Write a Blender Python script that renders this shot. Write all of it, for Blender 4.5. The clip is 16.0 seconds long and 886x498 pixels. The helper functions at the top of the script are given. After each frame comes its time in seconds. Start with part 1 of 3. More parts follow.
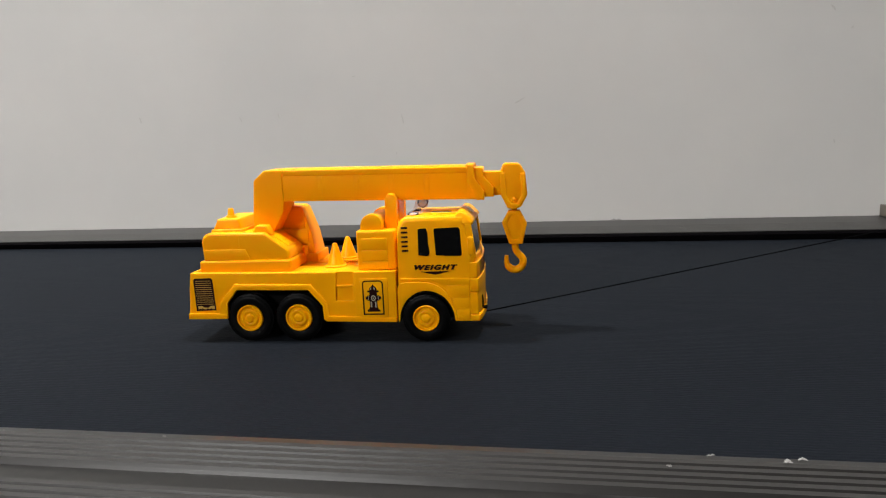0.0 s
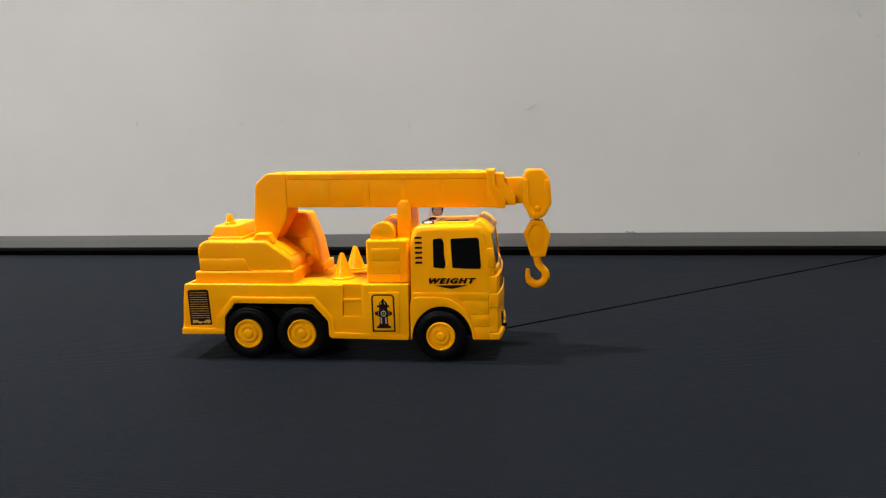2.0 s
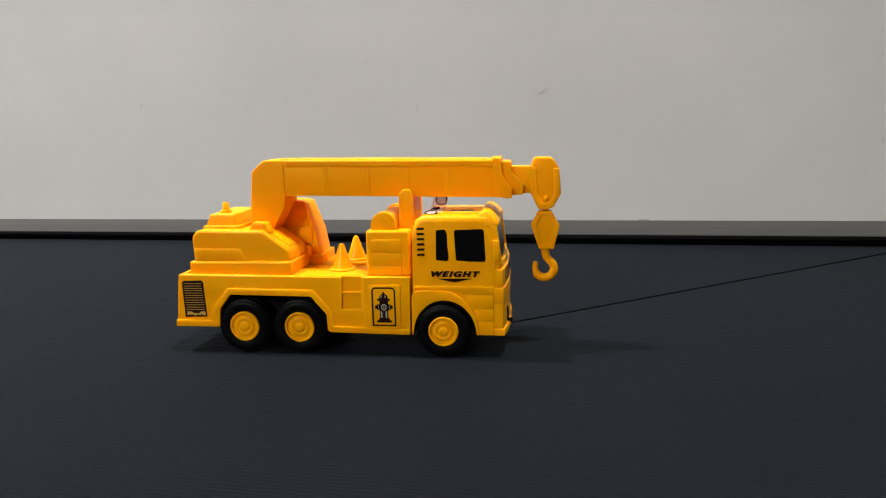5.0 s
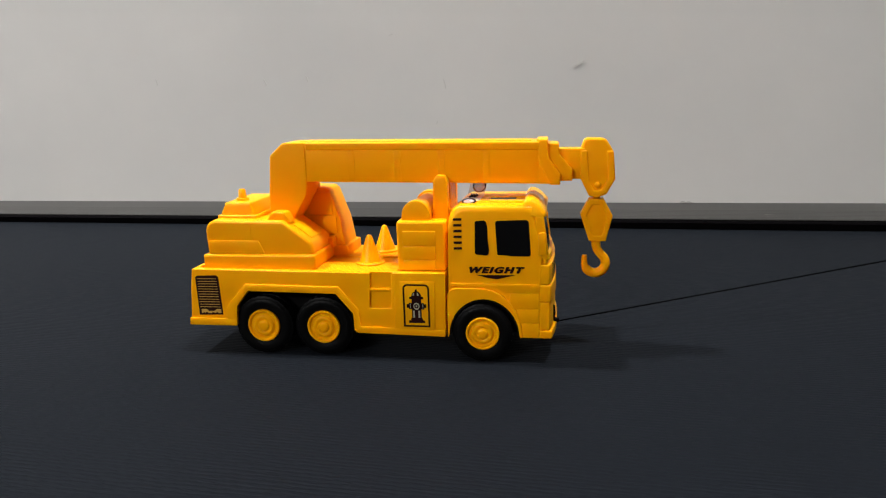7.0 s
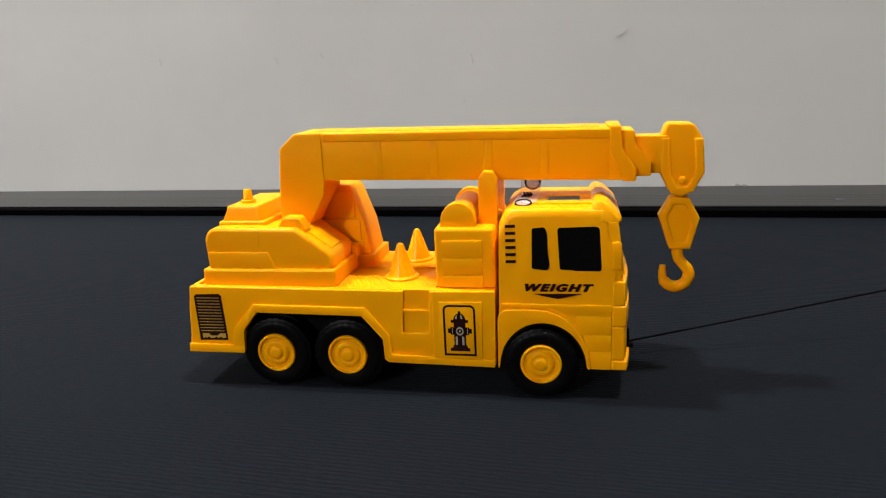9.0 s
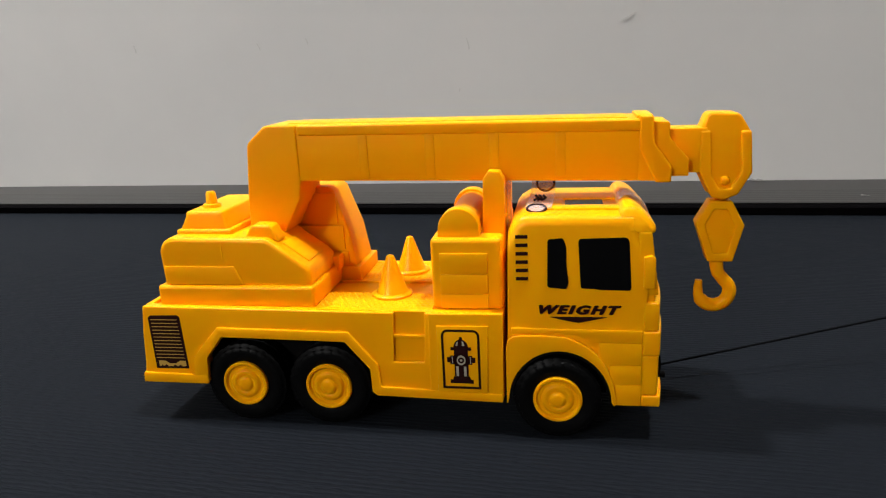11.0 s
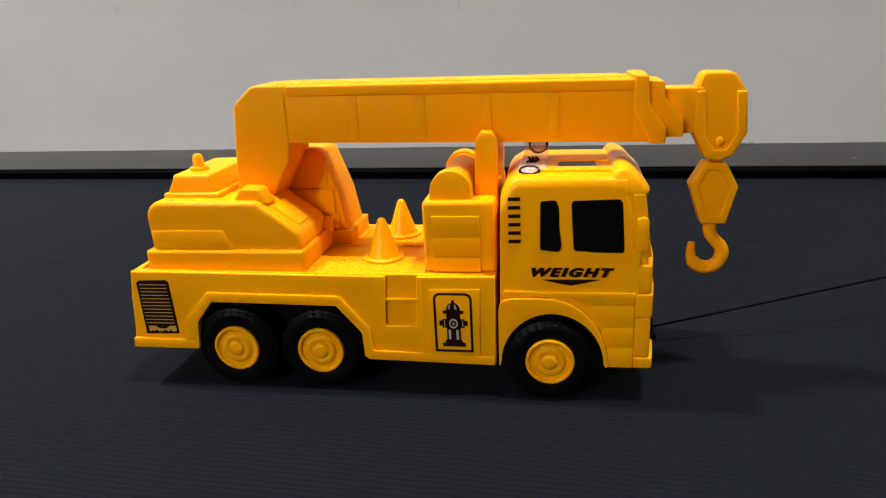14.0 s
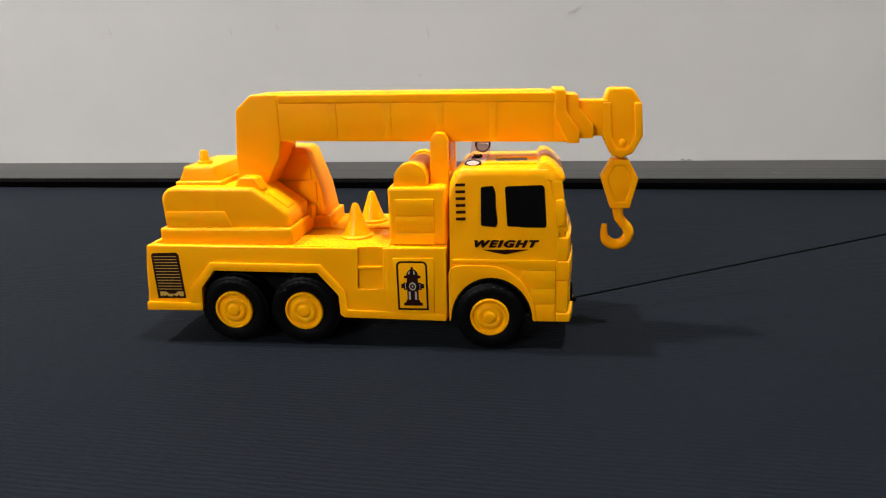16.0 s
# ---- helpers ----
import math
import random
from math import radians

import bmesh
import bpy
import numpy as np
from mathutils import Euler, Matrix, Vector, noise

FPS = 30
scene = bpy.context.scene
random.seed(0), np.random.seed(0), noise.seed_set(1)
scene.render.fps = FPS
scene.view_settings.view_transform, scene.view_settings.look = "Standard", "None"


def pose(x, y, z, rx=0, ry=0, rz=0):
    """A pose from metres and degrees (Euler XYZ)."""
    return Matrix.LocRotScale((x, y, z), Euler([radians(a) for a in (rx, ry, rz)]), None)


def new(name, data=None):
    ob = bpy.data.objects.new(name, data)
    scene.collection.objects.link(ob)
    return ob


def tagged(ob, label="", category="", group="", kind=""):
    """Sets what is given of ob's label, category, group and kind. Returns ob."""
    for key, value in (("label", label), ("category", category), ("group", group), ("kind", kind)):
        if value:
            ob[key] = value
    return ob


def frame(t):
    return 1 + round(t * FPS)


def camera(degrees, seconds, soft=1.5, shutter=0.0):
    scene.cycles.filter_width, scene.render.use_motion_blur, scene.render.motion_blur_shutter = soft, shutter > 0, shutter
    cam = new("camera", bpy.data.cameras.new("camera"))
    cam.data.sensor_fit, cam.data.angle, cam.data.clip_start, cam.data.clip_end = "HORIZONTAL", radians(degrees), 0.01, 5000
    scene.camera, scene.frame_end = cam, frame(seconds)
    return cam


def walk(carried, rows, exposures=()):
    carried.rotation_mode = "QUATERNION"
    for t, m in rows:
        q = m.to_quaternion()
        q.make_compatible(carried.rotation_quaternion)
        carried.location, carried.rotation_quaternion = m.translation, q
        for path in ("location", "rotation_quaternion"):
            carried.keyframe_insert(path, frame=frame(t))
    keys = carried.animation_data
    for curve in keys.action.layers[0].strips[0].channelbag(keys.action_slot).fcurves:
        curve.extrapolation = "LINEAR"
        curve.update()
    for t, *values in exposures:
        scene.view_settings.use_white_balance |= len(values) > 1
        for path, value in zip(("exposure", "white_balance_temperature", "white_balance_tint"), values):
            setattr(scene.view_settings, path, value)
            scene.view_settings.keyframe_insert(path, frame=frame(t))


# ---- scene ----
cam = camera(66.47, 16.0, soft=1.15)
TURN = 3.15  # the crane truck stands at this angle to the belt
ROWS = [
    (0, 0.1497, -0.2751, 0.0908, 79.56, 2.49, 6.68),
    (0.5, 0.1492, -0.2744, 0.0918, 79.26, 2.26, 6.34),
    (1, 0.1444, -0.2664, 0.0926, 79.41, 2.12, 6.96),
    (1.5, 0.1407, -0.2574, 0.0915, 80.04, 2.10, 7.05),
    (2, 0.1391, -0.2536, 0.0874, 80.47, 1.74, 6.55),
    (2.5, 0.1380, -0.2501, 0.0854, 80.70, 1.68, 6.19),
    (3, 0.1380, -0.2480, 0.0855, 80.31, 1.69, 6.45),
    (3.5, 0.1413, -0.2456, 0.0866, 79.66, 1.54, 6.79),
    (6, 0.1389, -0.2329, 0.0898, 78.53, 2.05, 8.52),
    (6.5, 0.1349, -0.2245, 0.0904, 77.91, 2.25, 9.13),
    (7, 0.1312, -0.2157, 0.0891, 77.12, 1.82, 9.34),
    (7.5, 0.1289, -0.2066, 0.0910, 76.11, 2.34, 9.49),
    (8, 0.1256, -0.1950, 0.0913, 75.46, 2.46, 9.64),
    (8.5, 0.1203, -0.1856, 0.0904, 75.14, 2.51, 10.33),
    (9, 0.1157, -0.1749, 0.0900, 75.17, 2.83, 10.56),
    (9.5, 0.1142, -0.1650, 0.0885, 74.96, 2.64, 10.74),
    (12, 0.1059, -0.1367, 0.0876, 72.98, 3.19, 9.42),
    (12.5, 0.1056, -0.1335, 0.0884, 71.90, 3.46, 9.47),
    (13, 0.1058, -0.1332, 0.0871, 71.66, 3.62, 9.53),
    (13.5, 0.1068, -0.1365, 0.0869, 71.72, 3.36, 9.45),
    (14, 0.1083, -0.1442, 0.0866, 71.44, 2.84, 9.09),
    (14.5, 0.1093, -0.1516, 0.0862, 71.66, 2.54, 8.61),
    (15, 0.1127, -0.1605, 0.0867, 71.36, 2.26, 7.31),
    (15.5, 0.1150, -0.1719, 0.0866, 71.79, 2.25, 7.16),
    (16, 0.1186, -0.1843, 0.0855, 73.50, 1.90, 7.13),
]
walk(cam, [(t, pose(0, 0, 0, 0, 0, TURN) @ pose(*place)) for t, *place in ROWS],
     exposures=((0.0, 0.10), (3.5, 0.10), (7.0, 0.05), (9.5, -0.02), (12.0, -0.08), (14.0, -0.10), (15.0, 0.04), (16.0, 0.18)))

# ---- world and light ----
world = bpy.data.worlds.new("world")
world.use_nodes = True
world.node_tree.nodes["Background"].inputs[0].default_value = (0.9, 0.93, 1.0, 1)
world.node_tree.nodes["Background"].inputs[1].default_value = 0.05
scene.world = world


def ceiling_lamp(x, y, z, sx, sy, watts, colour, tilt=0.0):
    data = bpy.data.lights.new("ceiling_light", "AREA")
    data.shape, data.size, data.size_y, data.energy, data.color = "RECTANGLE", sx, sy, watts, colour
    data.spread = radians(120)  # shaded downlights
    lamp = new("ceiling_light", data)
    lamp.matrix_world = pose(x, y, z, 0, tilt, 0)
    return lamp


ceiling_lamp(0.64, 0.00, 2.26, 0.14, 0.14, 57.0, (0.98, 0.985, 1.0), 56)  # swivelled towards the rear of the truck
ceiling_lamp(-1.05, 0.17, 2.28, 0.13, 0.13, 41.0, (1.0, 0.985, 0.97))
# unseen fill lamp added deep in the room behind the camera, for near faces
data = bpy.data.lights.new("room_fill_light", "POINT")
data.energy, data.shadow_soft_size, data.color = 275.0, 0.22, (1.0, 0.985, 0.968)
new("room_fill_light", data).matrix_world = pose(-1.7, -3.9, 2.0)

MM = 0.001


# ---- materials ----
def material(name, colour, rough=0.5, metal=0.0, spec=0.5, alpha_glass=0.0, alpha=1.0, glow=0.0, second=None, grain=0.0, grain_size=800.0,
             blotch=0.0, blotch_size=20.0, bump=0.0, bump_size=900.0, bump_deep=0.0002, coat=0.0):
    """Plain surface with variation at two scales and a fine relief."""
    mat = bpy.data.materials.new(name)
    mat.use_nodes = True
    nodes, links = mat.node_tree.nodes, mat.node_tree.links
    bsdf = nodes["Principled BSDF"]
    bsdf.inputs["Base Color"].default_value = (*colour, 1)
    bsdf.inputs["Roughness"].default_value = rough
    bsdf.inputs["Metallic"].default_value = metal
    bsdf.inputs["Specular IOR Level"].default_value = spec
    bsdf.inputs["Coat Weight"].default_value = coat
    bsdf.inputs["Transmission Weight"].default_value = alpha_glass
    bsdf.inputs["Alpha"].default_value = alpha
    if glow:  # light that wanders through thin plastic
        bsdf.inputs["Subsurface Weight"].default_value, bsdf.inputs["Subsurface Scale"].default_value = glow, 0.0008
        bsdf.inputs["Subsurface Radius"].default_value = (1.0, 0.60, 0.10)
    coords = nodes.new("ShaderNodeTexCoord")
    out = None
    for amount, size in ((blotch, blotch_size), (grain, grain_size)):
        if amount:
            tex = nodes.new("ShaderNodeTexNoise")
            tex.inputs["Scale"].default_value, tex.inputs["Detail"].default_value = size, 4
            links.new(coords.outputs["Object"], tex.inputs["Vector"])
            ramp = nodes.new("ShaderNodeMapRange")
            ramp.inputs["From Min"].default_value, ramp.inputs["From Max"].default_value = 0.3, 0.7
            ramp.inputs["To Max"].default_value = amount
            links.new(tex.outputs["Fac"], ramp.inputs["Value"])
            mix = nodes.new("ShaderNodeMix")
            mix.data_type = "RGBA"
            mix.inputs["A"].default_value = (*colour, 1)
            if out:
                links.new(out, mix.inputs["A"])
            mix.inputs["B"].default_value = (*(second or [c * 0.6 for c in colour]), 1)
            links.new(ramp.outputs[0], mix.inputs["Factor"])
            out = mix.outputs["Result"]
    if out:
        links.new(out, bsdf.inputs["Base Color"])
    if bump:
        tex = nodes.new("ShaderNodeTexNoise")
        tex.inputs["Scale"].default_value, tex.inputs["Detail"].default_value = bump_size, 3
        links.new(coords.outputs["Object"], tex.inputs["Vector"])
        node = nodes.new("ShaderNodeBump")
        node.inputs["Strength"].default_value, node.inputs["Distance"].default_value = bump, bump_deep
        links.new(tex.outputs["Fac"], node.inputs["Height"])
        links.new(node.outputs[0], bsdf.inputs["Normal"])
    return mat


YELLOW = material("yellow_plastic", (0.97, 0.398, 0.0012), 0.30, spec=0.09, glow=0.45, grain=0.10, grain_size=1500, blotch=0.10, blotch_size=60,
                  second=(0.93, 0.385, 0.0008), bump=0.10, bump_size=700)
ORANGE = material("amber_plastic", (0.99, 0.382, 0.0008), 0.34, spec=0.09, glow=0.60, grain=0.10, grain_size=1500, blotch=0.12, blotch_size=60,
                  second=(0.95, 0.365, 0.0005), bump=0.10, bump_size=700)
DECK = material("chequered_yellow_plastic", (0.93, 0.390, 0.0008), 0.44, spec=0.06, bump_deep=0.0006, grain=0.15, grain_size=900, bump=0.9, bump_size=900,
                second=(0.86, 0.34, 0.002))
RUBBER = material("black_rubber", (0.0022, 0.0022, 0.0024), 0.42, spec=0.07, grain=0.4, grain_size=700, second=(0.004, 0.004, 0.004), bump=0.2, bump_size=1200)
BLACK = material("black_plastic", (0.002, 0.0018, 0.0018), 0.7, spec=0.06, grain=0.4, grain_size=300, second=(0.004, 0.0035, 0.0035))
INK = material("dark_ink", (0.016, 0.0028, 0.0030), 0.55, spec=0.08, grain=0.5, grain_size=2500, second=(0.030, 0.0060, 0.0050))
BLACK_WINDOW = material("black_window_film", (0.0022, 0.0022, 0.0026), 0.4, spec=0.05, grain=0.3, grain_size=400, second=(0.003, 0.003, 0.0034))
DECAL_GOLD = material("worn_decal_ground", (0.58, 0.34, 0.05), 0.45, grain=0.4, grain_size=900, second=(0.40, 0.26, 0.07))
DECAL_GREY = material("grey_decal_print", (0.42, 0.38, 0.30), 0.5, grain=0.3, grain_size=1500, second=(0.30, 0.26, 0.18))
THREAD = material("black_cotton_thread", (0.003, 0.003, 0.0035), 0.9, spec=0.0, grain=0.5, grain_size=3000, second=(0.006, 0.006, 0.006))
CLEAR = material("clear_plastic_film", (0.88, 0.84, 0.82), 0.08, alpha=0.22, bump=0.9, bump_size=200)
LILAC = material("pale_lilac_print", (0.74, 0.66, 0.67), 0.35, alpha=0.30, grain=0.2, grain_size=900)
RED = material("red_plastic", (0.62, 0.02, 0.03), 0.35, grain=0.15, grain_size=900, blotch=0.1, blotch_size=60, bump=0.12)
WHITE = material("white_lacquer", (0.78, 0.79, 0.80), 0.22, coat=0.5, grain=0.05, grain_size=900, second=(0.6, 0.6, 0.62))
GLASS_DARK = material("dark_tinted_window", (0.009, 0.008, 0.008), 0.25, spec=0.10, grain=0.2, grain_size=300)
SMOKE = material("smoked_plastic", (0.09, 0.075, 0.055), 0.3, grain=0.3, grain_size=300)
LINT = material("white_lint", (0.30, 0.29, 0.275), 0.9, grain=0.3, grain_size=2000)
ROOM_PAINT = material("low_bounce_wall_paint", (0.24, 0.242, 0.24), 0.8, blotch=0.3, blotch_size=3, grain=0.1, grain_size=60, second=(0.20, 0.202, 0.20), bump=0.3, bump_size=90)
PLASTER = material("painted_plaster", (0.60, 0.59, 0.565), 0.75, spec=0.3, blotch=0.6, blotch_size=6.0, grain=0.10, grain_size=60,
                   second=(0.515, 0.515, 0.50), bump=0.35, bump_size=90)
SCUFF = material("grey_scuff", (0.46, 0.45, 0.43), 0.8, grain=0.7, grain_size=900, second=(0.56, 0.55, 0.525))
RAIL = material("grey_rail_plastic", (0.0150, 0.0138, 0.0128), 0.40, spec=0.42, grain=0.35, grain_size=260, blotch=0.30, blotch_size=14,
                second=(0.0090, 0.0083, 0.0076), bump=0.08, bump_size=300)
RAIL_DARK = material("dark_rail_plastic", (0.0065, 0.0060, 0.0056), 0.32, spec=0.32, grain=0.5, grain_size=200, blotch=0.3, blotch_size=20,
                     second=(0.010, 0.009, 0.008), bump=0.1, bump_size=400)
RAIL_BLACK = material("black_rail_gap", (0.0012, 0.0010, 0.0012), 0.7, spec=0.01, grain=0.3, grain_size=200, second=(0.003, 0.0025, 0.003))
CEILING = material("ceiling_paint", (0.55, 0.54, 0.53), 0.85, blotch=0.2, blotch_size=3, second=(0.50, 0.49, 0.48))
FLOOR = material("floor_tile", (0.20, 0.18, 0.155), 0.4, blotch=0.4, blotch_size=4, grain=0.2, grain_size=80, second=(0.22, 0.20, 0.17))


def belt_material():
    """Dark blue-grey belt with a woven relief of fine short ridges."""
    mat = material("ribbed_belt_rubber", (0.0082, 0.0099, 0.0128), 0.5, blotch=0.35, blotch_size=7, grain=0.35, grain_size=500, second=(0.0061, 0.0073, 0.0094), spec=0.012)
    nodes, links = mat.node_tree.nodes, mat.node_tree.links
    coords = nodes.new("ShaderNodeTexCoord")
    stretch = nodes.new("ShaderNodeMapping")
    stretch.inputs["Scale"].default_value = (260, 1050, 1)
    links.new(coords.outputs["Object"], stretch.inputs["Vector"])
    weave = nodes.new("ShaderNodeTexNoise")
    weave.inputs["Scale"].default_value, weave.inputs["Detail"].default_value = 1.0, 1.5
    links.new(stretch.outputs[0], weave.inputs["Vector"])
    ridge = nodes.new("ShaderNodeTexWave")  # long ridges, 1.6 mm apart
    ridge.wave_type, ridge.bands_direction = "BANDS", "Y"
    for key, value in (("Scale", 196.0), ("Distortion", 1.6), ("Detail", 2.0), ("Detail Scale", 0.35)):
        ridge.inputs[key].default_value = value
    links.new(coords.outputs["Object"], ridge.inputs["Vector"])
    both = nodes.new("ShaderNodeMath")
    both.operation = "MULTIPLY_ADD"
    both.inputs[1].default_value = 0.30
    links.new(ridge.outputs["Fac"], both.inputs[0])
    links.new(weave.outputs["Fac"], both.inputs[2])
    node = nodes.new("ShaderNodeBump")
    node.inputs["Strength"].default_value, node.inputs["Distance"].default_value = 0.8, 0.0004
    links.new(both.outputs[0], node.inputs["Height"])
    links.new(node.outputs[0], nodes["Principled BSDF"].inputs["Normal"])
    return mat


BELT = belt_material()


# ---- mesh helpers (millimetres in, metres out) ----
def finish(bm, bevel=0.0, segments=2):
    bmesh.ops.recalc_face_normals(bm, faces=bm.faces)
    if bevel:
        edges = [e for e in bm.edges if len(e.link_faces) == 2 and e.calc_face_angle(0) > 0.6]
        bmesh.ops.bevel(bm, geom=edges, offset=bevel, segments=segments, profile=0.6, affect="EDGES", clamp_overlap=True)
    return bm


def prism(profile, y0, y1, bevel=0.35, segments=2):
    """A plate: an outline in x and z, from y0 to y1."""
    bm = bmesh.new()
    a = [bm.verts.new((x, y0, z)) for x, z in profile]
    b = [bm.verts.new((x, y1, z)) for x, z in profile]
    bm.faces.new(a)
    bm.faces.new(b[::-1])
    n = len(profile)
    for i in range(n):
        bm.faces.new((a[i], b[i], b[(i + 1) % n], a[(i + 1) % n]))
    return finish(bm, bevel, segments)


def box(x0, x1, y0, y1, z0, z1, bevel=0.35, segments=2):
    return prism([(x0, z0), (x1, z0), (x1, z1), (x0, z1)], y0, y1, bevel, segments)


def lathe(profile, steps=40, axis="y", at=(0, 0, 0)):
    """A turned body: pairs of distance along the axis and radius."""
    bm = bmesh.new()
    rings = []
    for d, r in profile:
        ring = []
        for i in range(steps):
            u = 2 * math.pi * i / steps
            c, s = r * math.cos(u), r * math.sin(u)
            p = (c, d, s) if axis == "y" else (c, s, d) if axis == "z" else (d, c, s)
            ring.append(bm.verts.new(Vector(p) + Vector(at)))
        rings.append(ring)
    for p, n in zip(rings, rings[1:]):
        for i in range(steps):
            bm.faces.new((p[i], p[(i + 1) % steps], n[(i + 1) % steps], n[i]))
    bm.faces.new(rings[0])
    bm.faces.new(rings[-1][::-1])
    return finish(bm)


def tube(points, radius, sides=10, flat=1.0):
    """A rod swept along points; radius may be a list; flat squeezes it in y."""
    pts = [Vector(p) for p in points]
    radii = radius if isinstance(radius, (list, tuple)) else [radius] * len(pts)
    bm = bmesh.new()
    rings = []
    side = Vector((0, 1, 0))
    for i, p in enumerate(pts):
        along = (pts[min(i + 1, len(pts) - 1)] - pts[max(i - 1, 0)]).normalized()
        ref = side if abs(along.dot(side)) < 0.9 else Vector((0, 0, 1))
        u = (ref - along * ref.dot(along)).normalized()
        v = along.cross(u)
        rings.append([bm.verts.new(p + radii[i] * (flat * math.cos(a) * u + math.sin(a) * v))
                      for a in (2 * math.pi * k / sides for k in range(sides))])
    for p, n in zip(rings, rings[1:]):
        for i in range(sides):
            bm.faces.new((p[i], p[(i + 1) % sides], n[(i + 1) % sides], n[i]))
    bm.faces.new(rings[0])
    bm.faces.new(rings[-1][::-1])
    return finish(bm)


def joined(*parts):
    """One bmesh out of several."""
    whole = bmesh.new()
    for bm in parts:
        mesh = bpy.data.meshes.new("piece")
        bm.to_mesh(mesh)
        bm.free()
        whole.from_mesh(mesh)
        bpy.data.meshes.remove(mesh)
    return whole


def part(name, bm, mat, parent=None, label="", smooth=False, scale=MM):
    mesh = bpy.data.meshes.new(name)
    bmesh.ops.scale(bm, vec=(scale, scale, scale), verts=bm.verts)
    bm.to_mesh(mesh)
    bm.free()
    mesh.materials.append(mat)
    if smooth:
        mesh.polygons.foreach_set("use_smooth", [True] * len(mesh.polygons))
        mesh.set_sharp_from_angle(angle=radians(38))
    ob = new(name, mesh)
    if parent:
        ob.parent = parent
    return tagged(ob, label) if label else ob


def arc(cx, cz, r, a0, a1, n=14):
    return [(cx + r * math.cos(radians(a0 + (a1 - a0) * i / n)), cz + r * math.sin(radians(a0 + (a1 - a0) * i / n))) for i in range(n + 1)]


# ---- the room and the treadmill ----
def structure(name, bm, mat, label, category, scale=1.0):
    ob = part(name, bm, mat, None, label, scale=scale)
    return tagged(ob, "", category, "", "structure")


wall = structure("wall_north", box(-2.6, 2.6, 0.3125, 0.4325, -0.15, 2.3, 0), PLASTER, "off-white painted plaster wall with faint grey smudges", "wall")
# unseen walls and ceiling close the room, kept dull to cut bounced light
structure("wall_south", box(-2.6, 2.6, -5.62, -5.5, -0.15, 2.3, 0), ROOM_PAINT, "plain grey painted plaster wall", "wall")
structure("wall_west", box(-2.72, -2.6, -5.62, 0.4325, -0.15, 2.3, 0), ROOM_PAINT, "plain grey painted plaster wall", "wall")
structure("wall_east", box(2.6, 2.72, -5.62, 0.4325, -0.15, 2.3, 0), ROOM_PAINT, "plain grey painted plaster wall", "wall")
structure("ceiling", box(-2.72, 2.72, -5.62, 0.4325, 2.3, 2.4, 0), CEILING, "plain white painted ceiling", "ceiling")
structure("floor", box(-2.72, 2.72, -5.62, 0.4325, -0.25, -0.15, 0), FLOOR, "grey-brown tiled floor under the treadmill", "floor")

# scuffs and small marks on the wall behind the belt
for x, z, h, lean, wide in ((0.029, 0.097, 0.0085, -12, 1.0), (-0.120, 0.103, 0.006, -25, 1.0), (-0.219, 0.1065, 0.006, -15, 1.0), (-0.0835, 0.1046, 0.005, -20, 1.0), (0.0221, 0.0679, 0.0030, 10, 1.0),
                            (0.130, 0.1079, 0.0100, 62, 1.4), (0.3674, 0.1651, 0.0060, -38, 1.3), (0.3813, 0.1498, 0.0030, 30, 1.5), (0.3735, 0.0647, 0.0035, -20, 1.2), (-0.012, 0.135, 0.0040, 75, 0.8)):
    bm = prism([(-0.0004 * wide, -h / 2), (0.0005 * wide, -h / 2 + 0.001), (0.0007 * wide, 0), (0.0002, h / 2), (-0.0003 * wide, h / 2 - 0.001), (-0.0002 * wide, 0)], -0.0003, 0.0001, 0)
    scuff = part("scuff", bm, SCUFF, wall, "thin grey scuff", scale=1.0)
    scuff.matrix_basis = pose(x, 0.3125, z, 0, lean, 0)

treadmill = tagged(new("treadmill"), "low treadmill with dark belt and grey ribbed side rails", "treadmill")
X0, X1 = -1.05, 1.05
part("belt", box(X0, X1, -0.172, 0.254, -0.004, 0.0, 0), BELT, treadmill, "dark blue-grey ribbed rubber belt", scale=1.0)
part("running_deck", box(X0 - 0.02, X1 + 0.02, -0.175, 0.250, -0.06, -0.006, 0), BLACK, treadmill, "black deck under the belt", scale=1.0)


def along_x(profile, x0, x1):
    """A rail: an outline in y and z, drawn out along x."""
    bm = bmesh.new()
    a = [bm.verts.new((x0, y, z)) for y, z in profile]
    b = [bm.verts.new((x1, y, z)) for y, z in profile]
    bm.faces.new(a)
    bm.faces.new(b[::-1])
    n = len(profile)
    for i in range(n):
        bm.faces.new((a[i], b[i], b[(i + 1) % n], a[(i + 1) % n]))
    return finish(bm)


def ribs(y0, y1, z, count, depth):
    """Top of a rail between y0 and y1: rounded ribs with narrow grooves."""
    pts, step = [], (y1 - y0) / count
    for i in range(count):
        y = y0 + i * step
        pts += [(y + step * 0.08, z - depth), (y + step * 0.22, z), (y + step * 0.80, z), (y + step * 0.94, z - depth)]
    return pts


# the rail on the camera's side: dark sloping inner edge, then ribbed bands and smooth channels
RY, RZ = -0.1927, 0.0546
part("rail_edge", along_x([(RY, -0.05), (RY, RZ - 0.0026), (RY - 0.0004, RZ - 0.0014), (RY - 0.0010, RZ - 0.0009), (RY - 0.0033, RZ - 0.0004), (RY - 0.0033, -0.05)], X0, X1), RAIL_DARK, treadmill, "dark glossy rounded rail edge", scale=1.0)
top = []
for k in range(3):
    y = RY - 0.0035 - k * 0.0106
    top += ribs(y, y - 0.0067, RZ, 5, 0.0004)
    top += [(y - 0.0069, RZ - 0.0009), (y - 0.0103, RZ - 0.0009)] if k < 2 else []
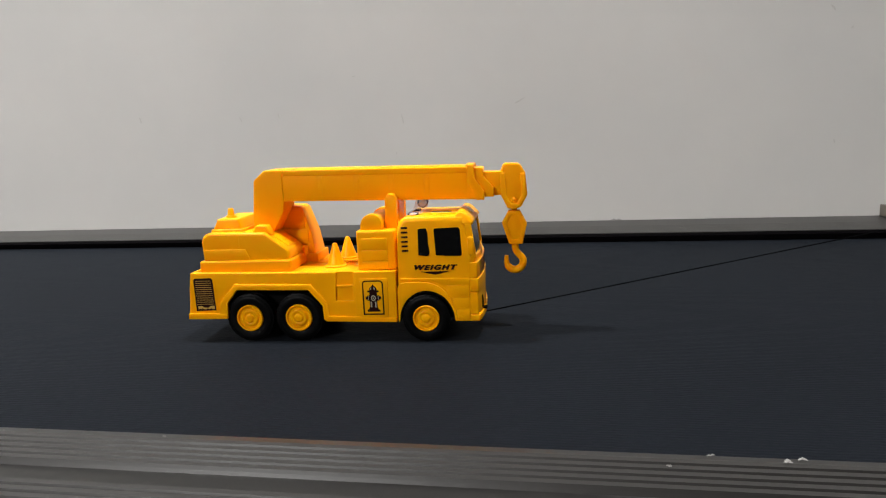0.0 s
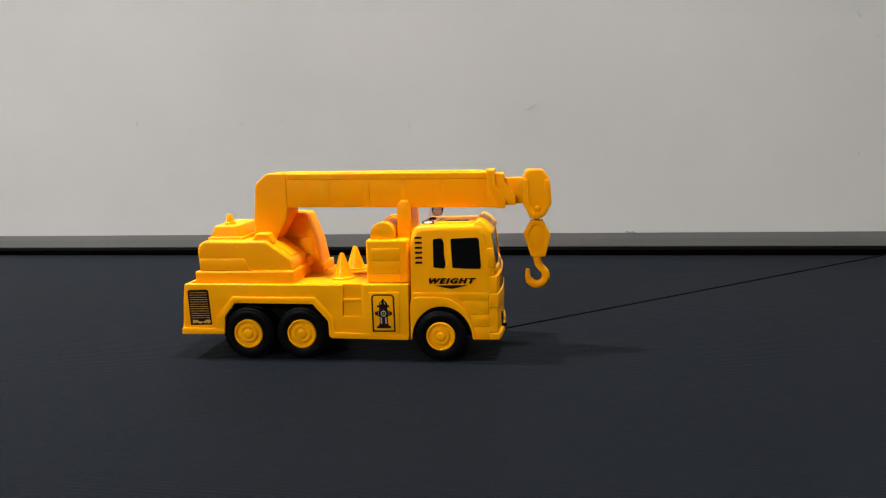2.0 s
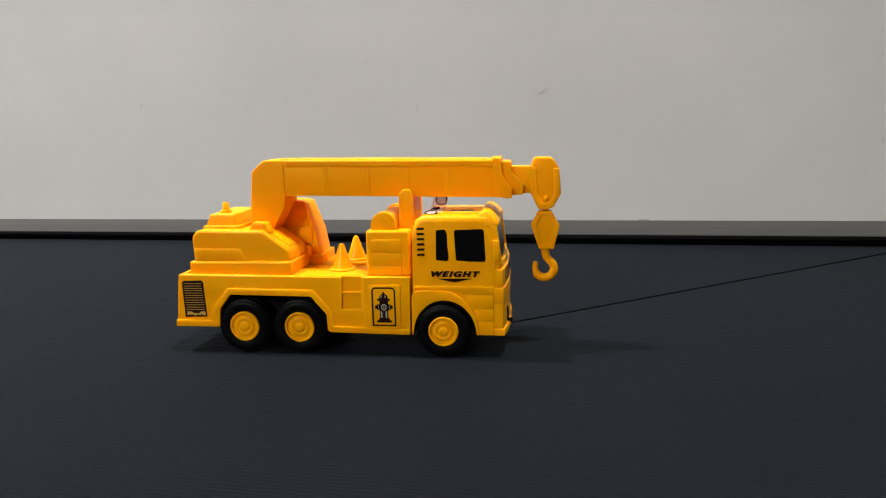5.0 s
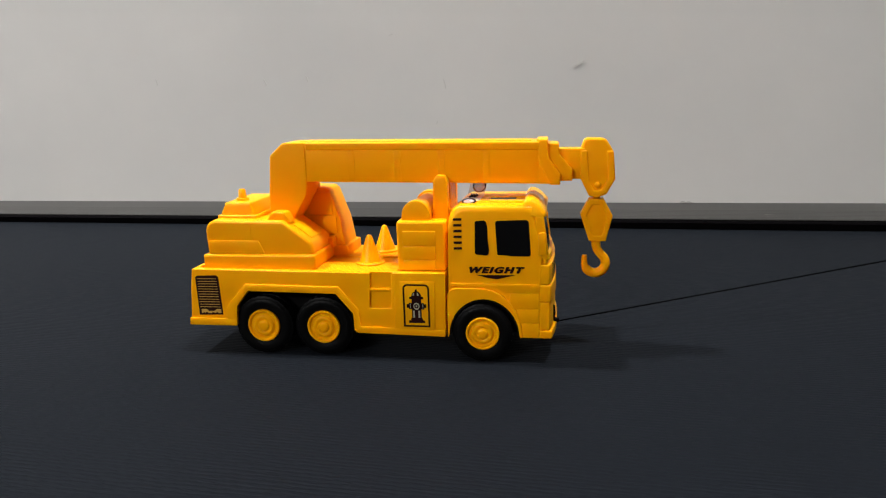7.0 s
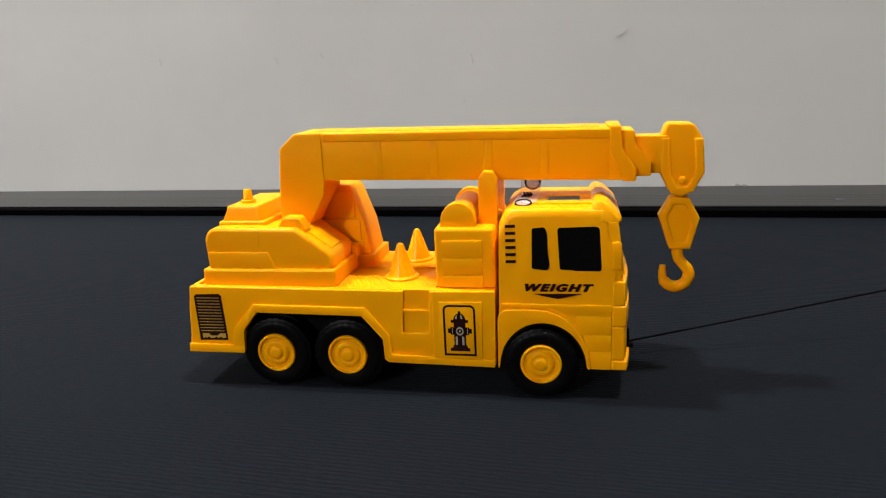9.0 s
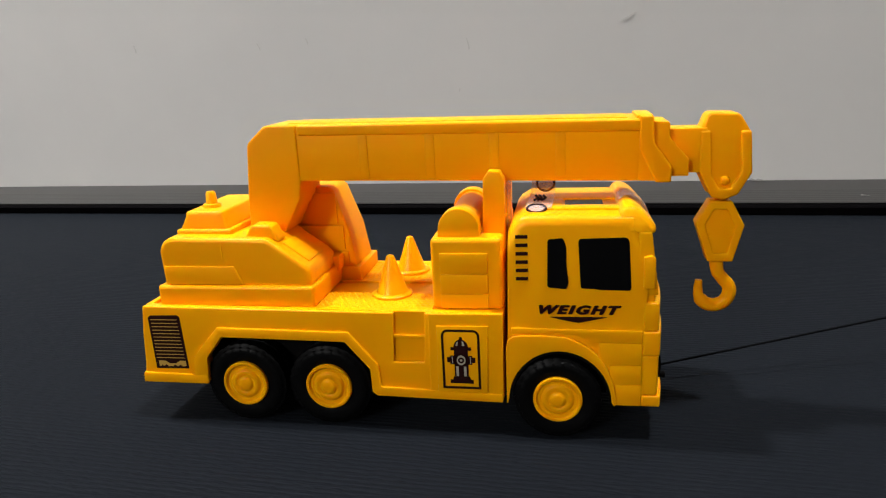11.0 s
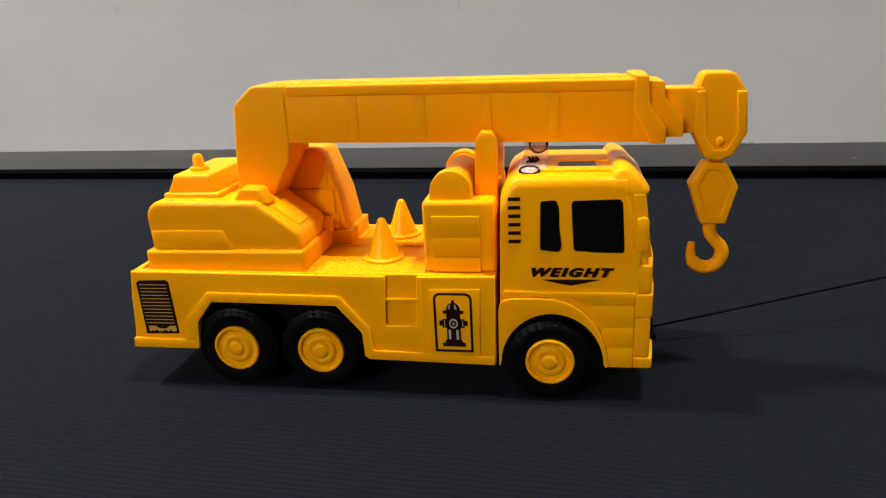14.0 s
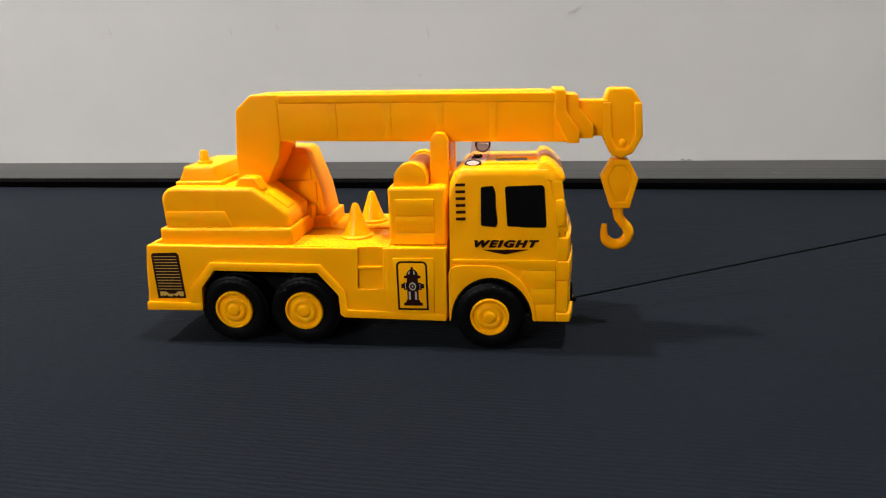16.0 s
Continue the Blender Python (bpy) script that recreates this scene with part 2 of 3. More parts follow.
part("side_rail", along_x(top + [(RY - 0.034, RZ - 0.001), (RY - 0.037, RZ - 0.006), (RY - 0.037, -0.05), (RY - 0.0035, -0.05)], X0, X1), RAIL, treadmill, "grey ribbed plastic side rail", scale=1.0)
# recessed channels: duller than the glossy ribs by a darker copy of the plastic
for k in range(2):
    y = RY - 0.0105 - k * 0.0106
    part("rail_channel", box(X0, X1, y - 0.0032, y, RZ - 0.0013, RZ - 0.0007, 0), RAIL_DARK, treadmill, "smooth rail channel, its recess darkness put into the colour", scale=1.0)
# the rail along the wall
# black strip colours in the shaded gap between belt and rail
part("rail_gap_shade", along_x([(0.2388, 0.0004), (0.2386, 0.0042), (0.2400, 0.0052), (0.2500, 0.0054), (0.250, 0.0004)], X0, X1), RAIL_BLACK, treadmill, "black strip for the shaded gap at the rail's inner edge", scale=1.0)
top = [(0.2432, 0.0058), (0.2446, 0.0061)] + ribs(0.245, 0.280, 0.0061, 7, 0.00007) + [(0.281, 0.0060), (0.3115, 0.0056)]
part("side_rail", along_x(top + [(0.3115, -0.05), (0.2505, -0.05), (0.2505, 0.0055), (0.2434, 0.0055)], X0, X1), RAIL, treadmill, "grey plastic side rail along the wall", scale=1.0)

# lint caught on the rails
random.seed(4)
for x, y, z, size in ((0.188, RY - 0.0035, RZ, 0.0011), (0.175, RY - 0.0055, RZ, 0.0004), (0.180, RY - 0.0014, RZ - 0.0007, 0.0005), (0.206, RY - 0.0060, RZ, 0.0006),
                      (0.091, RY - 0.0094, RZ - 0.0007, 0.0006), (0.116, RY - 0.0036, RZ, 0.0003), (0.093, RY - 0.0036, RZ, 0.0005), (0.33, 0.275, 0.0061, 0.0014), (0.36, 0.262, 0.0061, 0.0012),
                      (0.335, 0.246, 0.0061, 0.0009), (0.215, 0.246, 0.0061, 0.0005), (0.15, 0.2435, 0.0058, 0.0006), (0.2076, 0.3085, 0.0057, 0.0042), (0.2538, 0.26, 0.0061, 0.0018)):
    bits = []
    for k in range(5):
        dx, dy, r = random.uniform(-1, 1) * size, random.uniform(-0.4, 0.4) * size, size * random.uniform(0.12, 0.24)
        bits.append(tube([(dx - r * 2, dy, r * 0.6), (dx, dy + r, r), (dx + r * 2, dy + r * 0.4, r * 0.5)], [r * 0.4, r * 0.7, r * 0.3], 6))
    lint = part("lint", joined(*bits), LINT, None, scale=1.0)
    lint.matrix_basis = pose(x, y, z)
    tagged(lint, "small tuft of white lint lying on the grey rail", "lint", "lint on the rails")

# dark block on the rail beside the wall
block = part("rail_clip", box(0.408, 0.452, 0.290, 0.309, 0.0060, 0.0150, 0.0008), SMOKE, None, scale=1.0)
tagged(block, "small dark olive plastic block standing on the rail", "clip")

# ---- the toy crane truck ----
truck = tagged(new("toy_crane_truck"), "yellow plastic toy crane truck with raised boom and hook", "toy truck")
truck.matrix_basis = pose(0, 0, 0, 0, 0, TURN)
W = 42.0  # width

# chassis
TOP = 30.6
arch_low = [(19.0, 17.9), (23.6, 23.6), (56.0, 23.1), (61.9, 16.1), (62.1, 9.6)]
outline = [(2.8, 31.3), (1.7, 24.0), (1.0, 15.7), (0.6, 13.4), (0.4, 10.7), (18.4, 10.7)] + arch_low + [(63.3, 9.1), (94.2, 8.5), (94.5, TOP)]
notched = outline[:-1] + [(94.5, TOP), (76.0, TOP), (75.4, 18.0), (67.8, 17.9), (68.5, TOP)]
skin_near = prism(notched, 0.0, 1.2, 0.42, 3)
back_near = prism([(x + (0.3 if x < 10 else -0.05), z - 0.05) for x, z in outline], 0.9, 2.4, 0)
skin_far = prism(outline, W - 2.2, W, 0.25)
deck = joined(box(3.2, 94.4, 2.3, 14.0, 27.0, TOP - 0.1, 0.3), box(3.2, 94.4, 22.6, W - 2.1, 27.0, TOP - 0.1, 0.3), box(4.0, 94.0, 13.8, 22.8, 25.0, 30.3, 0))
tail = prism([(0.5, 10.7), (3.0, 10.7), (4.3, 31.25), (2.9, 31.25), (1.8, 24.0), (1.1, 15.7)], 0.6, W - 0.6, 0.2)
nose = box(91.9, 94.3, 1.6, W - 1.6, 8.6, 30.2, 0.2)
part("chassis_body", joined(skin_near, back_near, skin_far, deck, tail, nose), YELLOW, truck, "", True)
for y0, y1 in ((2.4, 13.9), (22.7, W - 2.4)):
    part("deck_plate", box(36, 77.6, y0, y1, TOP - 0.1, TOP + 0.25, 0.15), DECK, truck, "chequered yellow deck plate")
# black underside; its blocks also colour in the shade behind the wheels
part("undercarriage", joined(box(16, 93, 8.0, W - 8.0, 7.5, 27.5, 0), box(5, 91.6, 2.6, W - 2.6, 23.4, 27.4, 0), box(97, 118.5, 7.6, W - 7.6, 8, 20.5, 0),
                             box(4, 16, 3, W - 3, 12, 24, 0), box(64, 91.6, 3, W - 3, 10, 24, 0)), BLACK, truck, "black underside blocks, also standing for the shade in the arches")

def deck_studs():
    """Rows of low diamonds on the deck and along its near edge."""
    spots = [(41.0 + i * 1.5 + (0.75 if k % 2 else 0), 3.2 + k * 1.3, TOP + 0.24) for i in range(24) for k in range(8)]
    spots = [p for p in spots if p[0] <= 76.8]
    spots += [(5.0 + i * 1.5, 0.75, TOP - 0.04) for i in range(42)] + [(78.0 + i * 1.5, 0.4, TOP + 0.02) for i in range(11)]
    spots += [(5.0 + i * 1.5, 26.0 + k * 1.5, TOP + 0.2) for i in range(32, 48) for k in range(9)]
    bm = bmesh.new()
    for x, y, z in spots:
        c = [bm.verts.new((x - 0.62, y, z)), bm.verts.new((x, y - 0.58, z)), bm.verts.new((x + 0.62, y, z)), bm.verts.new((x, y + 0.58, z))]
        top = bm.verts.new((x, y, z + 0.3))
        for a in range(4):
            bm.faces.new((c[a], c[(a + 1) % 4], top))
    return bm


tagged(part("deck_studs", deck_studs(), DECK, truck, "rows of small moulded diamonds"), "", "", "", "stuff")

# raised lip round the rear wheels, and along the rear foot
lip_out = [(14.9, 10.9), (15.2, 17.4), (16.4, 19.0), (22.8, 26.1), (57.0, 25.6), (63.9, 17.2), (64.4, 11.4), (94.1, 10.6)]
lip_in = [(94.1, 8.4), (63.2, 9.0), (62.0, 9.9), (61.8, 16.0), (55.9, 23.0), (23.7, 23.5), (19.1, 17.8), (18.5, 10.9)]
part("wheel_arch_lip", prism(lip_out + lip_in, -0.7, 0.2, 0.3), YELLOW, truck, "", True)
part("rear_foot", prism([(0.2, 10.5), (18.4, 10.5), (18.4, 13.0), (0.5, 13.2)], -0.75, 0.3, 0.3), YELLOW, truck, "", True)
for z0, z1 in ((16.2, 18.6), (20.4, 22.0)):
    part("rear_notch", box(1.5, 2.3, 0.6, 5.5, z0, z1, 0.15), YELLOW, truck)

# hatch with the hydrant print
part("side_hatch", prism([(76.6, 9.2), (94.3, 8.8), (94.5, 30.9), (76.9, 30.7)], -0.45, 0.2, 0.4, 3), YELLOW, truck, "", True)
hatch = part("decal_panel", prism([(78.6, 10.9), (90.6, 10.9), (91.0, 27.9), (78.9, 27.8)], -0.85, -0.4, 0.25), YELLOW, truck, "", True)
part("step_rib", box(68.0, 75.7, 0.2, 1.0, 24.0, 24.9, 0.2), YELLOW, truck)

FY = -1.02  # face of the hydrant print


def ring_frame(x0, x1, z0, z1, w, y0, y1, r):
    """A frame with two rounded and two square corners, as one strip."""
    outer = [(x0, z0), (x1, z0)] + arc(x1 - r, z1 - r, r, 0, 90, 5) + arc(x0 + r, z1 - r, r, 90, 180, 5)
    i = r - w
    inner = [(x0 + w, z0 + w), (x1 - w, z0 + w)] + arc(x1 - r, z1 - r, i, 0, 90, 5) + arc(x0 + r, z1 - r, i, 90, 180, 5)
    bm = bmesh.new()
    rows = [[bm.verts.new((x, y, z)) for x, z in pts] for y in (y0, y1) for pts in (outer, inner)]
    n = len(outer)
    for k in range(n):
        m = (k + 1) % n
        for a, b in ((0, 1), (2, 3), (0, 2), (1, 3)):
            bm.faces.new((rows[a][k], rows[a][m], rows[b][m], rows[b][k]))
    return finish(bm)


part("decal_frame", ring_frame(79.9, 89.0, 11.9, 27.0, 0.55, -0.97, -0.8, 1.6), INK, hatch, "dark brown printed frame")


def hydrant():
    c = 84.5
    shape = lambda pts: prism([(c + (x - c) * 0.84, z + 0.3) for x, z in pts], FY + 0.06, -0.8, 0)
    return joined(
        shape([(c - 2.0, 22.2)] + arc(c, 22.2, 2.05, 180, 0, 10) + [(c + 2.0, 22.2)]),
        shape([(c - 0.5, 24.1), (c + 0.5, 24.1), (c + 0.35, 24.9), (c - 0.35, 24.9)]),
        shape([(c - 2.9, 21.5), (c + 2.9, 21.5), (c + 2.9, 22.3), (c - 2.9, 22.3)]),
        shape([(c - 1.95, 14.2), (c + 1.95, 14.2), (c + 1.95, 21.6), (c - 1.95, 21.6)]),
        shape([(c - 3.1, 17.9), (c + 3.1, 17.9), (c + 3.1, 20.1), (c - 3.1, 20.1)]),
        shape([(c - 4.0, 18.4), (c - 3.0, 18.4), (c - 3.0, 19.7), (c - 4.0, 19.7)]),
        shape([(c + 3.0, 18.4), (c + 4.0, 18.4), (c + 4.0, 19.7), (c + 3.0, 19.7)]),
        shape([(c - 2.6, 13.9), (c + 2.6, 13.9), (c + 2.2, 14.8), (c - 2.2, 14.8)]),
        shape([(c - 3.3, 13.0), (c + 3.3, 13.0), (c + 3.3, 13.9), (c - 3.3, 13.9)]))


part("hydrant_print", hydrant(), INK, hatch, "dark printed hydrant picture")
glint = lambda pts: prism([(84.5 + (x - 84.5) * 0.84, z + 0.3) for x, z in pts], FY, FY + 0.12, 0)
part("hydrant_light", joined(
    glint([(83.0, 22.7), (83.6, 22.7), (83.8, 23.8), (83.3, 23.5)]), glint([(84.9, 22.7), (85.6, 22.7), (85.3, 23.6), (84.9, 23.9)]),
    glint([(83.0, 14.9), (83.7, 14.9), (83.7, 17.4), (83.0, 17.4)]), glint([(85.2, 14.9), (85.9, 14.9), (85.9, 17.4), (85.2, 17.4)]),
    glint(arc(84.5, 19.0, 1.25, 0, 350, 18)), glint([(81.9, 18.2), (82.1, 18.2), (82.1, 19.9), (81.9, 19.9)]), glint([(87.0, 18.2), (87.2, 18.2), (87.2, 19.9), (87.0, 19.9)])),
    DECAL_GREY, hatch, "pale grey highlights of the print")
part("hydrant_eye", joined(prism(arc(84.5, 19.3, 0.75, 0, 350, 16), FY - 0.03, FY + 0.1, 0)), INK, hatch)
part("hydrant_eye", prism(arc(84.5, 19.3, 0.3, 0, 350, 12), FY - 0.06, FY + 0.05, 0), DECAL_GREY, hatch)

# slatted vent print at the rear
vent = part("vent_print", prism([(3.9, 28.2), (4.6, 28.8), (12.0, 29.0), (12.7, 28.4), (13.2, 14.4), (4.1, 14.2)], -0.10, 0.05, 0), INK, truck, "dark brown printed vent with pale slats")
for i in range(12):
    z = 27.4 - i * 0.95
    part("vent_slat", prism([(4.6, z + 0.20), (11.9 + i * 0.05, z + 0.25), (11.9 + i * 0.05, z + 0.44), (4.6, z + 0.39)], -0.15, -0.05, 0), DECAL_GOLD, vent)
part("vent_foot", prism([(5.0, 14.9), (5.6, 14.9), (5.7, 15.4), (6.3, 14.9), (7.0, 15.4), (7.6, 14.9), (8.8, 14.9), (9.4, 15.4), (10.2, 14.9), (11.0, 15.4), (11.7, 14.9), (12.6, 15.1), (12.6, 16.5), (10.9, 16.5),
                         (9.8, 15.7), (7.9, 15.7), (7.0, 16.4), (5.0, 16.4)], -0.15, -0.05, 0), DECAL_GOLD, vent)


# wheels
def wheel(x, y, z, r, side):
    """side -1: its outer face looks to -y."""
    s = side
    steps = 104
    prof = [(2.2, 0.52, 0), (0.1, 0.56, 0), (-0.2, 0.66, 0), (-0.45, 0.80, 0), (-0.2, 0.90, 0), (0.3, 0.94, 1), (0.5, 1.0, 1), (3.0, 1.0, 1), (3.2, 0.935, 0), (3.7, 0.935, 0),
            (3.9, 1.0, 2), (6.4, 1.0, 2), (6.7, 0.94, 2), (7.0, 0.90, 0), (7.2, 0.6, 0)]
    bm = lathe([(-s * d if s > 0 else d, r * q) for d, q, row in prof], steps)
    bm.verts.ensure_lookup_table()
    for k, (d, q, row) in enumerate(prof):
        for i in range(steps):
            if row and (i + (2 if row == 2 else 0)) % 4 == 0:
                v = bm.verts[k * steps + i]
                v.co.x, v.co.z = v.co.x * 0.978, v.co.z * 0.978
    tyre = part("tyre", bm, RUBBER, truck, "black rubber tyre with block tread", True)
    tyre.matrix_basis = pose(x * MM, y * MM, z * MM, 0, 7 * x % 90, 0)
    q = r * 0.56
    rim = [(3.0, q * 0.98), (-0.60, q), (-0.85, q * 0.96), (-0.80, q * 0.88), (-0.55, q * 0.84), (-0.25, q * 0.80), (-0.20, q * 0.68), (-0.30, q * 0.66), (-0.62, q * 0.60), (-0.75, q * 0.56),
           (-0.74, q * 0.44), (-0.55, q * 0.39), (-0.58, q * 0.34), (-0.95, q * 0.28), (-1.08, q * 0.20), (-1.12, q * 0.04)]
    part("rim", lathe([(-s * d if s > 0 else d, k) for d, k in rim], 40), YELLOW, tyre, "yellow plastic rim", True)


for x in (28.3, 50.6):
    wheel(x, 0.5, 10.65, 10.6, -1)
    wheel(x, W - 0.5, 10.65, 10.6, 1)
wheel(106.9, -0.9, 10.2, 10.15, -1)
wheel(106.9, W + 0.9, 10.2, 10.15, 1)
for x in (28.2, 50.5, 106.9):
    part("axle", tube([(x, 6, 10.4), (x, W - 6, 10.4)], 1.2), BLACK, truck)

# cab
AX, AZ, AR = 107.4, 8.9, 12.6


def oval(grow, a0, a1, n=22):
    """The front wheel arch, a little taller than wide."""
    return [(AX + (AR - 0.7 + grow) * math.cos(radians(a0 + (a1 - a0) * i / n)), AZ + (AR + 0.6 + grow) * math.sin(radians(a0 + (a1 - a0) * i / n))) for i in range(n + 1)]



def sloped(bm):
    """The roof falls a little towards the far side."""
    for v in bm.verts:
        if v.co.z > 50.0:
            v.co.z -= 0.026 * v.co.y
    return bm


def cab_shell():
    prof = [(95.2, 8.5)] + oval(0, 177, 3) + [(125.9, 8.5), (126.4, 34.5), (126.6, 36.0), (124.9, 50.0), (123.8, 53.5), (99.8, 53.7), (97.2, 52.2), (96.0, 49.6)]
    bm = prism(prof, 0.2, W - 0.2, 0)
    long_edges = [e for e in bm.edges if all(v.co.z > 48.5 for v in e.verts) and abs(e.verts[0].co.y - e.verts[1].co.y) < 0.1]
    bmesh.ops.bevel(bm, geom=long_edges, offset=3.6, segments=5, profile=0.55, affect="EDGES", clamp_overlap=True)
    for v in bm.verts:
        lean = max(0.0, v.co.z - 35.0) * 0.045
        v.co.y += lean * (1 if v.co.y < W / 2 else -1)
    return finish(sloped(bm), 0.0)


cab = part("cab", cab_shell(), YELLOW, truck, "", True)
# black band hides the yellow tunnel: the arch's inner shade as colour
part("arch_shade", prism(oval(-0.12, 177, 3) + oval(-0.7, 3, 177), -0.55, W - 0.9, 0), BLACK, cab, "black band for the shade inside the wheel arch")
part("fender_flare", prism([(95.0, 8.5)] + [(95.1, 22.8), (95.5, 24.3), (96.6, 25.3), (98.5, 25.7), (104.0, 25.8), (108.3, 25.5), (110.4, 24.9), (112.4, 23.9), (114.1, 22.8), (115.6, 21.4), (117.0, 19.6), (118.2, 17.5), (119.2, 15.0), (119.9, 12.2), (120.3, 9.0)] + [(119.7, 8.6)]
                           + oval(-0.05, 2, 177) + [(95.3, 8.5)], -0.70, 0.6, 0.5, 3), YELLOW, cab, "", True)
for z0, z1, x0 in ((8.6, 13.85, 119.9), (13.85, 18.75, 118.6), (18.75, 24.2, 116.2)):
    part("side_step", box(x0, 125.7, -0.18, 0.6, z0, z1, 0.3), YELLOW, cab, "", True)
part("side_step", prism([(96.4, 26.2), (111.0, 26.0), (114.5, 24.2), (125.7, 24.2), (125.7, 27.2), (96.4, 27.4)], -0.18, 0.6, 0.28), YELLOW, cab, "", True)

def rounded(pts, r):
    """The outline with each corner cut into a short curve."""
    out = []
    for k, p in enumerate(pts):
        a, c, b = Vector(pts[k - 1]), Vector(p), Vector(pts[(k + 1) % len(pts)])
        s, e = c + (a - c).normalized() * min(r, (a - c).length * 0.45), c + (b - c).normalized() * min(r, (b - c).length * 0.45)
        for i in range(5):
            u = i / 4
            q = s * (1 - u) ** 2 + c * 2 * u * (1 - u) + e * u * u
            out.append((q.x, q.y))
    return out


def side_print(pts, name, mat, label, lift=0.08):
    bm = prism(rounded(pts, 0.55) if mat is BLACK_WINDOW else pts, 0.0, 0.12, 0)
    for v in bm.verts:
        v.co.y += max(0.0, v.co.z - 35.0) * 0.045 + 0.10 - lift
    return part(name, bm, mat, cab, label)


side_print([(104.7, 37.3), (108.9, 36.9), (109.4, 38.2), (108.9, 42.5), (108.9, 46.6), (108.2, 48.6), (104.8, 48.3)], "side_window", BLACK_WINDOW, "black side window")
side_print([(112.1, 37.1), (115.5, 37.0), (116.0, 36.8), (122.8, 36.7), (123.0, 37.5), (122.4, 48.0), (121.8, 48.7), (111.8, 48.4), (111.5, 47.8)], "side_window", BLACK_WINDOW, "large black side window")
for i in range(6):
    z = 48.9 - i * 1.93
    side_print([(97.7, z - 0.42), (100.4, z - 0.38), (100.4, z + 0.40), (97.7, z + 0.36)], "vent_bar", INK, "dark printed vent bar", 0.0)


def lettering(text, width, height, shear):
    """The built-in font as a thick, slanted mesh, its lower left corner at the origin, in x and z."""
    curve = bpy.data.curves.new("letters", "FONT")
    curve.body, curve.size, curve.shear, curve.offset, curve.extrude = text, 1.0, shear, 0.030, 0.01
    curve.space_character = 1.28
    temp = new("letters", curve)
    bpy.context.view_layer.update()
    mesh = bpy.data.meshes.new_from_object(temp.evaluated_get(bpy.context.evaluated_depsgraph_get()))
    bpy.data.objects.remove(temp)
    bm = bmesh.new()
    bm.from_mesh(mesh)
    lo = [min(v.co[k] for v in bm.verts) for k in (0, 1)]
    hi = [max(v.co[k] for v in bm.verts) for k in (0, 1)]
    for v in bm.verts:
        x, y, z = v.co
        v.co = ((x - lo[0]) / (hi[0] - lo[0]) * width, -z * 4, (y - lo[1]) / (hi[1] - lo[1]) * height)
    return bm


word = lettering("WEIGHT", 18.0, 2.1, 0.32)
heavy = []
for k, (dx, dz) in enumerate(((-0.16, 0), (0.16, 0), (0, -0.07), (0, 0.07), (0, 0))):
    stroke = word.copy()
    for v in stroke.verts:
        v.co += Vector((102.9 + dx, 0.10 + 0.012 * k, 30.95 + dz))
    heavy.append(stroke)
word.free()
word = joined(*heavy)
part("lettering", word, INK, cab, "dark printed word WEIGHT")
part("arrow_print", prism([(105.2, 30.2), (117.9, 30.3), (114.3, 29.5), (111.6, 28.9), (108.6, 29.4)], 0.04, 0.3, 0), INK, cab, "dark printed arrow")

# roof: rounded cap, ribs, sky light, sun visor
part("roof_rib", sloped(box(99.8, 121.0, 7.2, 12.0, 52.8, 54.1, 0.5)), YELLOW, cab, "", True)
part("roof_rib", sloped(box(99.8, 121.0, 20.2, W - 7.2, 52.8, 54.1, 0.5)), YELLOW, cab, "", True)
part("roof_rib", sloped(box(99.6, 108.2, 11.6, 20.6, 52.8, 54.0, 0.4)), YELLOW, cab, "", True)
part("sky_light", sloped(box(108.6, 117.4, 12.4, 19.9, 53.2, 53.75, 0.1)), GLASS_DARK, cab, "dark sky light in the roof")
visor = prism([(120.2, 52.0), (120.9, 54.8), (122.0, 55.7), (123.6, 55.9), (125.6, 54.6), (128.2, 51.8), (128.5, 50.3), (127.0, 49.6), (125.0, 49.9)], 0.9, W - 0.9, 1.0, 3)
for v in visor.verts:
    edge = abs(v.co.y - W / 2) / (W / 2)
    v.co.x -= 0.5 * edge ** 4
    v.co.y += max(0.0, v.co.z - 51.5) * (0.42 if v.co.y < W / 2 else -0.42) * edge ** 2
    v.co.z -= 1.0 * edge ** 6
ledge = box(102.6, 123.4, 0.22, 1.6, 49.6, 50.5, 0.4, 3)
for v in ledge.verts:
    v.co.y += (v.co.z - 35.0) * 0.045
part("roof_ledge", ledge, YELLOW, cab, "", True)
part("sun_visor", sloped(visor), YELLOW, cab, "", True)

# front: windscreen, grille, bumper, lights, mirrors
def bowed(x0, x1, y0, y1, z0, z1, bulge, bevel=0.0, rake=0.0):
    """A slab across the nose: its front bows out towards the middle and may lean back with height."""
    steps = 14
    front = [(x1 + bulge * (1 - abs(2 * i / steps - 1) ** 2.4), y0 + (y1 - y0) * i / steps) for i in range(steps + 1)]
    bm = prism([(x0, y1), (x0, y0)] + front, z0, z1, 0)
    for v in bm.verts:
        x, z, y = v.co
        v.co = (x - rake * (z - z0), y, z)
    return finish(bm, bevel, 3)


BOW = 1.7
part("windscreen", bowed(123.6, 127.6, 2.2, W - 2.2, 36.0, 50.0, 1.3, rake=0.12), GLASS_DARK, cab, "dark windscreen", True)
part("windscreen_sill", bowed(124.6, 128.2, 0.9, W - 0.9, 33.6, 36.4, BOW, 0.5), YELLOW, cab, "", True)
part("windscreen_head", bowed(122.6, 126.2, 1.4, W - 1.4, 48.9, 51.5, BOW, 0.5), YELLOW, cab, "", True)
